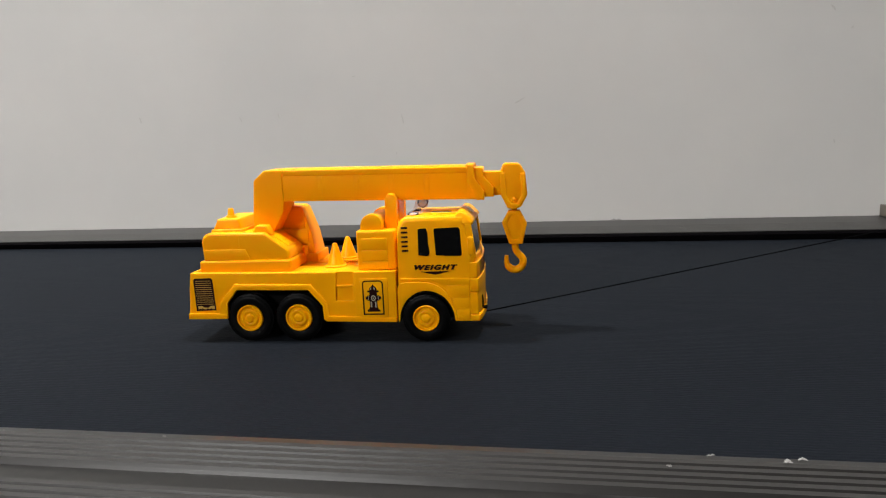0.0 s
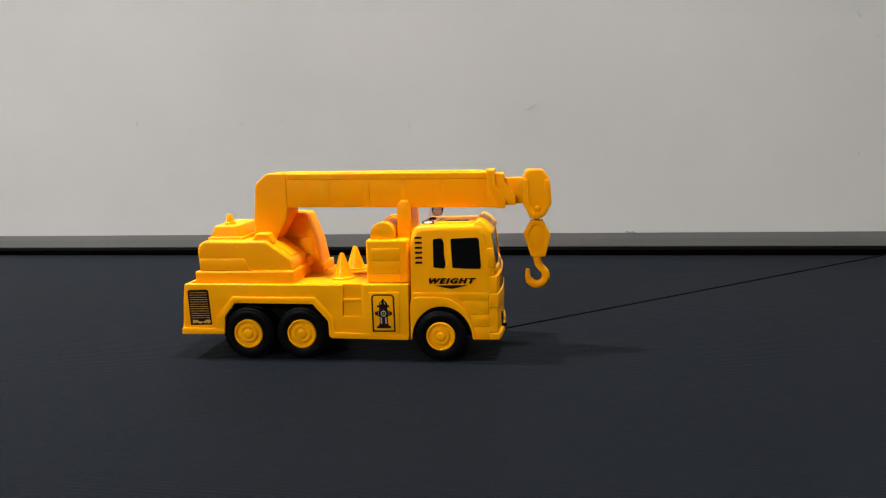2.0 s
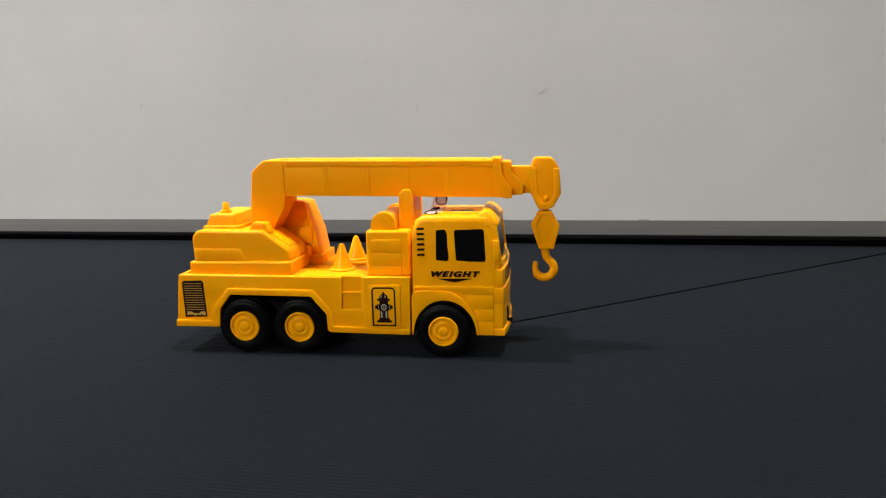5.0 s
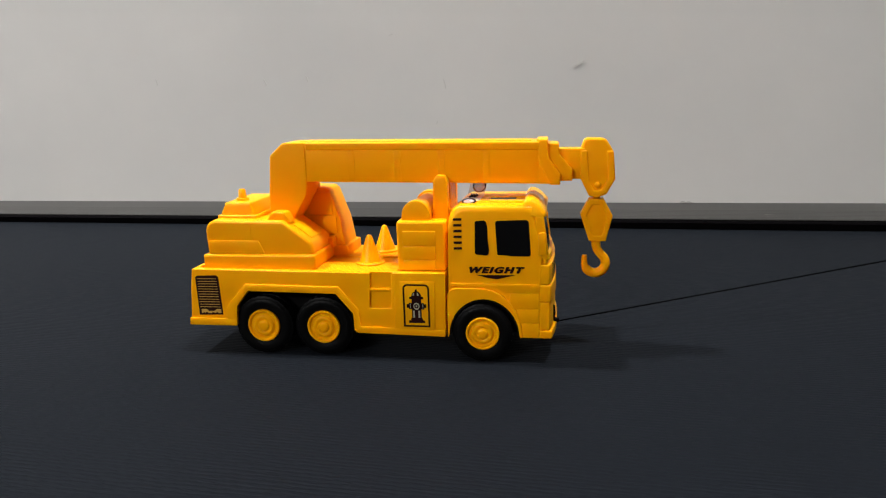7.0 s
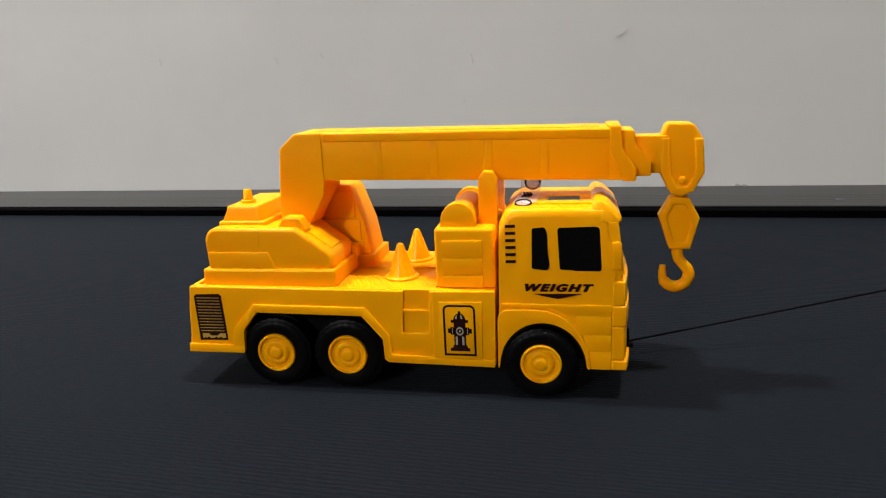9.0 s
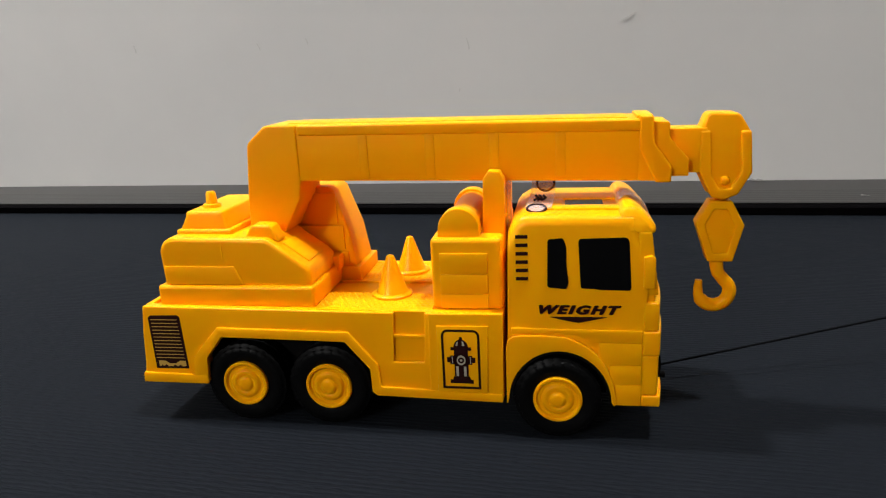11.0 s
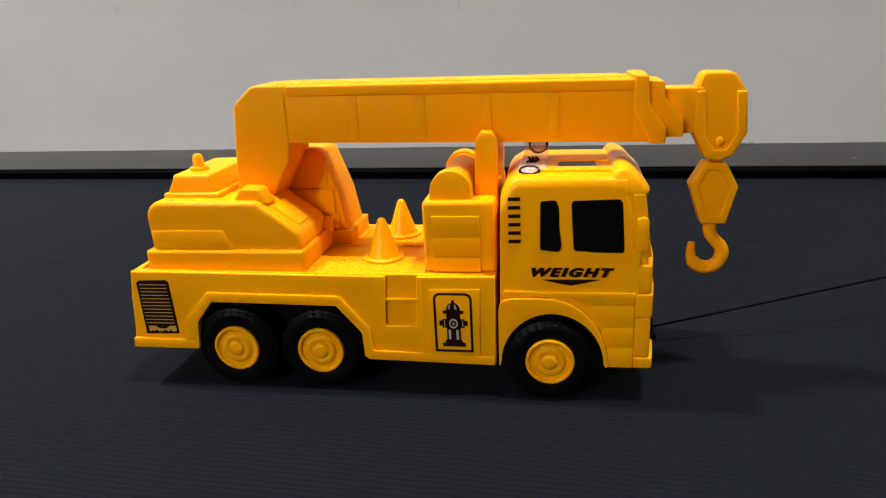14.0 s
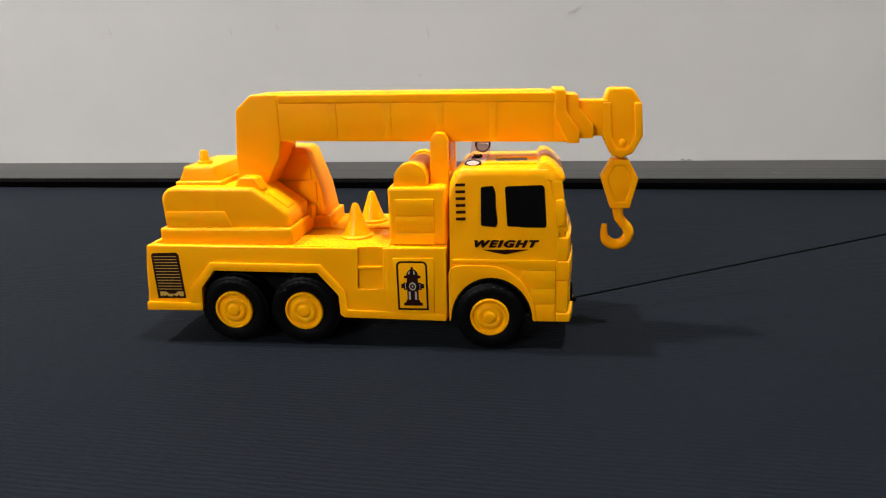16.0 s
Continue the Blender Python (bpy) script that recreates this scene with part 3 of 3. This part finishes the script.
part("pillar", prism([(125.0, 35.0), (129.0, 35.4), (127.2, 49.9), (124.4, 49.9)], 0.8, 2.9, 0.5, 3), YELLOW, cab, "", True)
part("pillar", prism([(125.0, 35.0), (129.0, 35.4), (127.2, 49.9), (124.4, 49.9)], W - 2.9, W - 0.8, 0.5, 3), YELLOW, cab, "", True)
for y0, y1 in ((-0.1, 2.0), (W - 2.0, W + 0.1)):
    part("mirror", prism([(125.6, 37.0), (128.1, 37.2), (128.1, 44.0), (127.2, 44.8), (125.5, 44.4)], y0, y1, 0.4), YELLOW, cab, "", True)
for z0, z1, x1, y in ((27.1, 33.8, 129.3, 0.1), (21.2, 27.0, 129.7, -0.1), (11.4, 21.1, 129.4, 0.1), (8.5, 11.3, 130.1, -0.1)):
    part("front_band", bowed(125.8, x1 - 0.2, y, W - y, z0, z1, BOW, 0.5), YELLOW, cab, "", True)
for i in range(6):
    z = 27.9 + i * 0.98
    part("grille_bar", bowed(126.0, 129.2, 1.0, W - 1.0, z, z + 0.5, BOW), INK, cab)
part("front_plate_print", bowed(126.0, 129.2, 6.0, W - 6.0, 13.4, 18.6, BOW - 0.15), INK, cab, "dark printed bumper opening")
part("front_grip", tube([(128.8, 8, 18.4), (130.5, 8, 17.6), (130.7, 8, 15.0), (130.5, 8, 12.8), (128.8, 8, 12.2)], 0.4), BLACK, cab, "thin black wire grip")
part("tow_pin", joined(tube([(128.5, 10.5, 11.8), (131.9, 10.5, 11.8)], 0.7), lathe([(131.9, 0.2), (132.0, 0.9), (132.6, 0.9), (132.8, 0.3)], 12, "x", (-0.4, 10.5, 11.8))), BLACK, cab, "black tow pin")

# equipment box behind the cab
gear = part("gear_box", box(77.6, 94.5, 3.2, W - 3.2, TOP, 47.8, 1.2, 4), YELLOW, truck, "", True)
for z0, z1 in ((30.9, 34.4), (34.8, 39.3), (39.7, 44.4)):
    part("gear_drawer", box(79.8, 91.0, 2.75, 3.6, z0, z1, 0.25), YELLOW, gear, "", True)
for y0, y1 in ((5.0, 9.0), (W - 12.5, W - 8.5)):
    part("winch_cheek", prism([(79.2, 47.5)] + arc(84.2, 49.6, 4.9, 180, 0, 16) + [(89.1, 47.5)], y0, y1, 0.35), YELLOW, gear, "", True)
part("winch_drum", lathe([(9, 3.9), (W - 12.5, 3.9)], 32, "y", (84.4, 0, 50.0)), YELLOW, gear, "", True)
for y0, y1 in ((8.8, 12.6), (W - 12.6, W - 8.8)):
    part("boom_post", prism([(89.4, 46.0), (94.6, 46.0), (94.8, 60.4), (93.7, 62.3), (91.2, 62.5), (89.8, 60.6)], y0, y1, 0.4), ORANGE, gear, "", True)


# traffic cones moulded on the deck
def cone(x, y, h):
    part("traffic_cone", joined(lathe([(TOP, 4.9), (TOP + 0.3, 5.1), (TOP + 0.8, 5.1), (TOP + 1.1, 4.8), (TOP + 1.25, 4.3)], 32, "z", (x, y, 0)),
                                lathe([(TOP + 1.1, 4.1), (TOP + 2.2, 3.6), (TOP + h * 0.55, 2.4), (TOP + h - 1.2, 1.25), (TOP + h - 0.35, 0.9), (TOP + h, 0.25)], 32, "z", (x, y, 0))), YELLOW, truck, "", True)


cone(65.4, 12.4, 10.8)
cone(66.0, W - 9.8, 10.4)

# turret
turret = part("turret", prism([(8.2, 35.6), (7.9, 43.8)] + arc(12.2, 44.0, 4.3, 178, 95, 7) + [(36.8, 47.9), (46.6, 40.7), (47.4, 39.6), (47.6, 35.6)], 3.2, 22.0, 1.3, 4), ORANGE, truck, "amber plastic crane turret", True)
part("turret_base", joined(box(6.7, 48.4, 2.0, W - 18, TOP, 36.1, 1.0, 4), box(7.5, 53.9, W - 18.5, W - 1.2, TOP, 34.6, 0.5)), ORANGE, turret, "", True)
part("turret_rear", prism([(8.2, 35.0), (7.9, 43.8)] + arc(12.2, 44.0, 4.3, 178, 95, 7) + [(30.0, 48.5), (30.0, 35.0)], 20.0, W - 3.0, 0.8, 3), ORANGE, turret, "", True)
part("turret_panel", prism([(8.9, 36.3), (9.0, 41.0), (27.8, 41.0), (29.8, 36.3)], 2.75, 3.6, 0.3), ORANGE, turret, "", True)
part("turret_seam", prism([(24.9, 41.9), (25.2, 41.9), (25.2, 46.6), (24.9, 46.6)], 3.05, 3.6, 0.1), ORANGE, turret)
slope = prism([(39.4, 45.6), (39.9, 46.15), (46.2, 41.45), (45.8, 40.6)], 7.0, 17.0, 0.35)
part("sloped_window", slope, ORANGE, turret, "", True)
part("turret_bump", prism([(30.0, 47.2), (32.1, 50.4), (32.8, 50.8), (37.0, 50.7), (37.6, 50.2), (39.4, 46.6)], 5.6, 10.5, 0.9, 4), ORANGE, turret, "", True)
part("rear_box_foot", box(10.9, 26.0, 7.6, W - 8.0, 47.5, 49.3, 0.6, 3), ORANGE, turret, "", True)
rear_box = box(11.7, 24.6, 8.6, W - 9.0, 48.6, 53.6, 1.1, 4)
for v in rear_box.verts:
    if v.co.z > 51:
        v.co.x = 18.2 + (v.co.x - 18.2) * 0.80
        v.co.y = W / 2 + (v.co.y - W / 2) * 0.95
part("rear_box", rear_box, ORANGE, turret, "", True)
part("beacon", joined(lathe([(53.0, 2.4), (54.4, 2.2), (54.6, 1.9)], 24, "z", (17.4, 15.4, 0)), lathe([(54.4, 1.5), (57.2, 1.25), (57.7, 0.9), (57.8, 0.3)], 24, "z", (17.4, 15.4, 0))), YELLOW, turret, "", True)
# operator's cabin on the far side
cabin = prism([(32.0, 34.0), (34.5, 56.4), (38.0, 57.0), (46.4, 56.6), (47.8, 55.4), (51.2, 44.0), (52.6, 34.0)], W - 17.5, W - 2.4, 0.7, 3)
for v in cabin.verts:
    if v.co.y > W / 2 + 10:
        v.co.y -= max(0.0, v.co.z - 38) * 0.15
part("operator_cabin", cabin, ORANGE, turret, "", True)
for z0, z1 in ((35.0, 38.8), (39.3, 46.0), (46.5, 55.0)):
    part("cabin_panel", box(36.0 + (z0 - 35) * 0.12, 50.6 - (z0 - 35) * 0.20, W - 18.0, W - 17.2, z0, z1, 0.25), ORANGE, turret, "", True)
part("seat_block", box(37, 49.2, 20.0, W - 17.0, 34.5, 38.6, 0.6), ORANGE, turret, "", True)

# boom
B0, B1 = 13.2, 28.0
boom = part("boom", prism([(30.2, 69.3), (30.6, 70.1), (35.0, 73.9), (36.0, 74.2), (43.4, 74.1), (125.4, 72.85), (125.4, 58.7), (43.4, 60.2), (42.8, 55.6), (37.8, 46.9), (28.4, 46.0), (28.9, 56.0)], B0 + 0.38, B1 - 0.38, 0.4), ORANGE, truck, "amber plastic crane boom", True)
leg = [(30.2, 69.3), (30.6, 70.1), (35.0, 73.9), (36.0, 74.2), (43.5, 74.1), (43.4, 60.2), (42.8, 55.6), (37.8, 46.9), (28.4, 46.0), (28.9, 56.0)]
for y0, y1 in ((B0, B0 + 1.2), (B1 - 1.2, B1)):
    part("boom_heel", prism(leg, y0, y1, 0.55, 3), ORANGE, boom, "", True)
    part("boom_flange", prism([(43.8, 74.0), (125.4, 72.75), (125.4, 70.1), (43.8, 71.4)], y0 - 0.1, y1 + 0.1, 0.5, 3), ORANGE, boom, "", True)
    for x in (60.2, 76.7, 92.2, 107.7):
        part("boom_rib", prism([(x - 1.15, 60.2), (x + 1.15, 60.2), (x + 1.15, 71.2), (x - 1.15, 71.2)], y0 + 0.2, y1 - 0.2, 0.15), ORANGE, boom, "", True)
    part("boom_collar", prism([(125.2, 73.6), (128.2, 73.4), (128.5, 67.4), (132.4, 61.9), (132.4, 58.3), (129.0, 58.3), (125.2, 66.2)], y0 - 0.4 if y0 == B0 else y0, y1 if y0 == B0 else y1 + 0.4, 0.5, 3), ORANGE, boom, "", True)
part("boom_core", prism([(125.0, 73.2), (128.0, 73.2), (128.3, 67.4), (132.0, 61.8), (132.0, 58.5), (125.0, 58.7)], B0 + 0.4, B1 - 0.4, 0.2), ORANGE, boom, "", True)
part("boom_top", joined(prism([(40.0, 73.4), (40.6, 74.4), (122.6, 73.15), (123.4, 72.5)], B0 + 3.0, B1 - 2.0, 0.4), box(124.6, 128.2, B0 + 1, B1 - 1, 72.4, 73.6, 0.4)), ORANGE, boom, "", True)
part("boom_section", prism([(127.0, 72.2), (131.6, 71.9), (132.0, 71.4), (132.0, 68.3), (136.3, 63.3), (136.4, 59.4), (127.0, 59.4)], B0 + 1.5, B1 - 1.5, 0.5, 3), ORANGE, boom, "", True)
part("boom_section", prism([(131.0, 70.0), (140.6, 69.9), (140.6, 59.7), (131.0, 59.8)], B0 + 4.1, B1 - 3.3, 0.3), ORANGE, boom, "", True)
tip_shape = [(139.1, 69.4), (140.3, 72.6), (141.1, 73.3), (146.9, 73.1), (147.9, 72.3), (150.0, 68.9), (150.6, 59.6), (147.8, 54.6), (144.8, 53.3), (142.2, 53.9), (139.2, 59.9)]
tip = part("boom_tip", prism(tip_shape, 18.0, 24.0, 0.8, 3), ORANGE, boom, "", True)
rim_shape = [(139.0, 69.3), (141.2, 69.3), (141.9, 59.0), (143.7, 55.9), (146.3, 56.0), (148.3, 59.6), (147.7, 69.0), (150.0, 69.0), (150.7, 59.5), (147.9, 54.4), (144.9, 53.2), (142.1, 53.8), (139.1, 59.9)]
for y0, y1 in ((17.1, 18.3), (23.7, 24.9)):
    part("tip_edge", prism(rim_shape, y0, y1, 0.5, 3), ORANGE, tip, "", True)
part("tip_rivet", lathe([(17.1, 0.4), (17.4, 0.9), (18.2, 1.2)], 20, "y", (145.0, 0, 57.6)), ORANGE, tip, "", True)
part("tip_pin", tube([(144.8, 21, 54.0), (144.8, 21, 51.5)], 1.3), ORANGE, tip, "", True)

# hook block and hook
hex_out = [(142.3, 52.6), (147.2, 52.5), (150.3, 46.6), (148.1, 37.7), (142.4, 37.7), (139.3, 47.2)]
hex_in = [(143.3, 50.6), (146.2, 50.5), (148.3, 46.2), (146.8, 39.7), (143.6, 39.7), (141.4, 46.9)]
hook_block = part("hook_block", prism(hex_out, 19.4, 23.0, 0.35), ORANGE, boom, "", True)


def hex_ring(y0, y1):
    bm = bmesh.new()
    rows = [[bm.verts.new((x, y, z)) for x, z in pts] for y in (y0, y1) for pts in (hex_out, hex_in)]
    for k in range(6):
        m = (k + 1) % 6
        for a, b in ((0, 1), (2, 3), (0, 2), (1, 3)):
            bm.faces.new((rows[a][k], rows[a][m], rows[b][m], rows[b][k]))
    return finish(bm, 0.4, 3)


part("block_edge", hex_ring(18.9, 19.6), ORANGE, hook_block, "", True)
part("block_edge", hex_ring(22.8, 23.5), ORANGE, hook_block, "", True)
path = [(144.8, 21, 38.2), (144.9, 21, 36.0), (145.3, 21, 34.4), (146.7, 21, 32.6)] + [(x, 21, z) for x, z in arc(144.6, 29.6, 3.65, 35, -170, 18)] + [(140.9, 21, 30.7), (141.0, 21, 32.4)]
radii = [1.65, 1.6, 1.55, 1.55] + [1.6 + 0.1 * math.sin(math.pi * i / 18) for i in range(19)] + [1.05, 0.85]
radii[-4:-2] = [1.3, 1.2]
part("hook", tube(path, radii, 14, 0.9), ORANGE, hook_block, "", True)

# seams of the deck
for x in (40.5, 62.5, 74.0):
    part("deck_seam", prism([(x, TOP + 0.2), (x + 0.25, TOP + 0.2), (x + 0.25, TOP + 0.29), (x, TOP + 0.29)], 2.6, 13.0, 0), INK if x == 40.5 else DECK, truck)
# ---- clear tag taped on the cab roof, and the towing thread ----
tag = tagged(new("clear_tag"), "clear plastic tag with dark rings taped on the cab roof", "tag")
tag.matrix_basis = truck.matrix_basis.copy()


def strip(points, width, thick):
    """A bent ribbon: points in y and z, wide in x."""
    bm = bmesh.new()
    rows = []
    for y, z in points:
        rows.append([bm.verts.new((x, y, z + d)) for d in (0, thick) for x in (-width / 2, width / 2)])
    for a, b in zip(rows, rows[1:]):
        for i, k in ((0, 1), (1, 3), (3, 2), (2, 0)):
            bm.faces.new((a[i], a[k], b[k], b[i]))
    for r in (rows[0], rows[-1]):
        bm.faces.new((r[0], r[1], r[3], r[2]))
    return finish(bm)


film = strip([(7.0, 54.02), (13.8, 53.9), (20.0, 54.2), (24.0, 55.5), (27.0, 57.6), (28.6, 59.2)], 6.0, 0.16)
for v in film.verts:
    v.co.x += 102.6 + (v.co.y - 7) * 0.04
part("film", film, CLEAR, tag, "clear creased film", True)


def flat_ring(cx, cy, z, rx, ry, tilt):
    m = Matrix.Translation((cx, cy, z)) @ Matrix.Rotation(tilt, 4, "X")
    ring = tube([m @ Vector((rx * math.cos(a), ry * math.sin(a), 0)) for a in (2 * math.pi * k / 28 for k in range(29))], 0.30, 6)
    disc = lathe([(0, rx * 0.86), (0.12, rx * 0.84)], 28, "z")
    bmesh.ops.scale(disc, vec=(1, ry / rx, 1), verts=disc.verts)
    bmesh.ops.transform(disc, matrix=m, verts=disc.verts)
    return ring, disc


for cx, cy, z, tilt in ((102.2, 7.2, 53.9, 0.22), (103.8, 25.4, 56.6, 1.2)):
    ring, disc = flat_ring(cx, cy, z, 2.15, 2.15, tilt)
    part("ring", ring, INK, tag, "dark ring")
    part("disc", disc, LILAC, tag, "pale lilac disc")
for k in range(3):
    part("print_bar", tube([(101.4 + k * 0.9, 15.0, 54.2), (102.2 + k * 0.9, 17.2, 54.35), (101.6 + k * 0.9, 19.4, 54.5)], 0.30, 6), INK, tag)

tape = tagged(new("clear_tape"), "clear glossy tape stuck over the front of the cab roof", "tape")
tape.matrix_basis = truck.matrix_basis.copy()
part("film", sloped(prism([(120.9, 54.95), (122.0, 55.8), (123.6, 56.0), (125.6, 54.7), (127.0, 53.2), (127.1, 53.35), (125.7, 54.85), (123.6, 56.15), (121.9, 55.95), (120.7, 55.05)], 13.0, 21.0, 0)), CLEAR, tape)
strap = tagged(part("clear_strap", prism([(94.85, 46.0), (95.1, 46.0), (95.1, 59.5), (94.85, 59.5)], 14.0, 26.0, 0), CLEAR), "clear plastic strip standing between post and cab", "strap")
strap.matrix_basis = truck.matrix_basis.copy()

a, b = pose(0, 0, 0, 0, 0, TURN) @ Vector((0.1302, 0.0295, 0.0044)), pose(0, 0, 0, 0, 0, TURN) @ Vector((0.45, 0.128, 0.0430))
far_end = a + (b - a) * 1.6
points = []
for i in range(41):
    u = i / 40
    p = a.lerp(far_end, u)
    points.append((p.x * 1000, p.y * 1000, p.z * 1000 - 1.2 * math.sin(math.pi * u)))
points.append((far_end.x * 1000 + 6, far_end.y * 1000 + 1, 6.4))
thread = part("thread", tube(points, 0.30, 6), THREAD)
tagged(thread, "thin black cotton thread tied to the truck's nose", "thread")


# ---- toy cars resting further along the belt ----
def road_wheel(parent, x, y, r, w, rim):
    tyre = part("tyre", lathe([(0, r * 0.55), (0, r * 0.9), (w * 0.12, r), (w * 0.88, r), (w, r * 0.9), (w, r * 0.55)], 32), RUBBER, parent, "black tyre", True)
    tyre.matrix_basis = pose(x * MM, y * MM, r * MM)
    part("rim", lathe([(-0.2, r * 0.1), (-0.1, r * 0.5), (w * 0.3, r * 0.56), (w * 0.7, r * 0.56), (w + 0.1, r * 0.5), (w + 0.2, r * 0.1)], 24), rim, tyre)


def red_truck():
    car = tagged(new("toy_fire_truck"), "red plastic toy fire truck standing on the dark belt", "toy truck")
    body = part("body", prism([(0, 6), (13, 6)] + arc(20, 6, 6.4, 180, 0, 10) + [(48, 6)] + arc(55, 6, 6.4, 180, 0, 10) + [(74, 6), (75, 12), (74, 24), (71, 30), (50, 31), (49, 33), (2, 33), (0, 31)], 0, 30, 0.7), RED, car, "", True)
    part("cab_roof", prism([(47, 30), (50, 38), (52, 39.5), (62, 39), (70, 33), (72, 29)], 1.5, 28.5, 0.8), RED, car, "", True)
    part("hose_bed", box(4, 44, 4, 26, 32.5, 35, 0.6), RED, car, "", True)
    part("windscreen", prism([(63.5, 37.2), (69.4, 32.8), (69.9, 33.2), (64.0, 37.8)], 4, 26, 0), GLASS_DARK, car, "dark windscreen")
    for y in (-0.15, 29.85):
        part("side_window", prism([(54, 31), (66, 31), (63, 36.2), (55, 36.6)], y + (1.5 if y < 5 else -1.5), y + (1.8 if y < 5 else -1.2), 0), GLASS_DARK, car, "dark side window")
        part("stripe", box(50, 74.2, y, y + 0.3, 25.6, 26.8, 0), WHITE, car, "white stripe")
        for k in range(5):
            part("locker_rib", box(4 + k * 8.5, 11 + k * 8.5, y - 0.15, y + 0.5, 16, 29, 0.2), RED, body)
    for x in (20, 55):
        for y in (0.4, 23.6):
            road_wheel(car, x, y, 5.6, 6, RED)
    part("underside", box(3, 72, 7, 23, 3.5, 9, 0), BLACK, car)
    return car


def white_car():
    car = tagged(new("toy_sports_car"), "white toy sports car standing on the dark belt", "toy car")
    side = [(1, 7), (11, 5)] + arc(19, 5.5, 7.2, 176, 4, 10) + [(64, 5)] + arc(72, 5.5, 7.2, 176, 4, 10) + [(90, 6), (92, 9), (90, 13), (82, 17.5), (70, 20.5), (57, 27), (44, 29.5), (30, 29), (14, 25.5), (3, 21), (0, 15)]
    shell = prism(side, 0, 40, 1.2, 3)
    for v in shell.verts:
        lean = max(0.0, v.co.z - 17) * 0.35
        v.co.y += lean if v.co.y < 20 else -lean
    part("body", shell, WHITE, car, "", True)
    part("windscreen", prism([(57.5, 27.1), (69.5, 20.9), (69.2, 20.4), (57.0, 26.4)], 7, 33, 0.1), GLASS_DARK, car, "dark windscreen")
    for y0 in (2.6, 37.0):
        glass = prism([(34, 21.5), (62, 21), (54, 26.2), (40, 27.2)], y0, y0 + 0.4, 0)
        for v in glass.verts:
            lean = (v.co.z - 24.3) * 0.35
            v.co.y += lean if y0 < 20 else -lean
        part("side_window", glass, GLASS_DARK, car, "dark side window")
        part("sill", box(28, 63, 0.0 if y0 < 20 else 39.4, 0.6 if y0 < 20 else 40.0, 5.2, 7.6, 0.2), WHITE, car)
    for y0 in (4, 30):
        part("headlight", prism([(82, 17.3), (88.5, 14.2), (88.7, 14.6), (82.2, 17.8)], y0, y0 + 6, 0.1), GLASS_DARK, car, "dark headlight")
    part("rear_spoiler", box(1, 8, 3, 37, 25.5, 27, 0.4), WHITE, car, "", True)
    for x in (19, 72):
        for y in (0.3, 32.7):
            road_wheel(car, x, y, 6.4, 7, BLACK)
    part("underside", box(4, 88, 8, 32, 2.5, 8, 0), BLACK, car)
    return car


red_truck().matrix_basis = pose(-0.70, 0.150, 0)
white_car().matrix_basis = pose(-0.68, -0.060, 0)
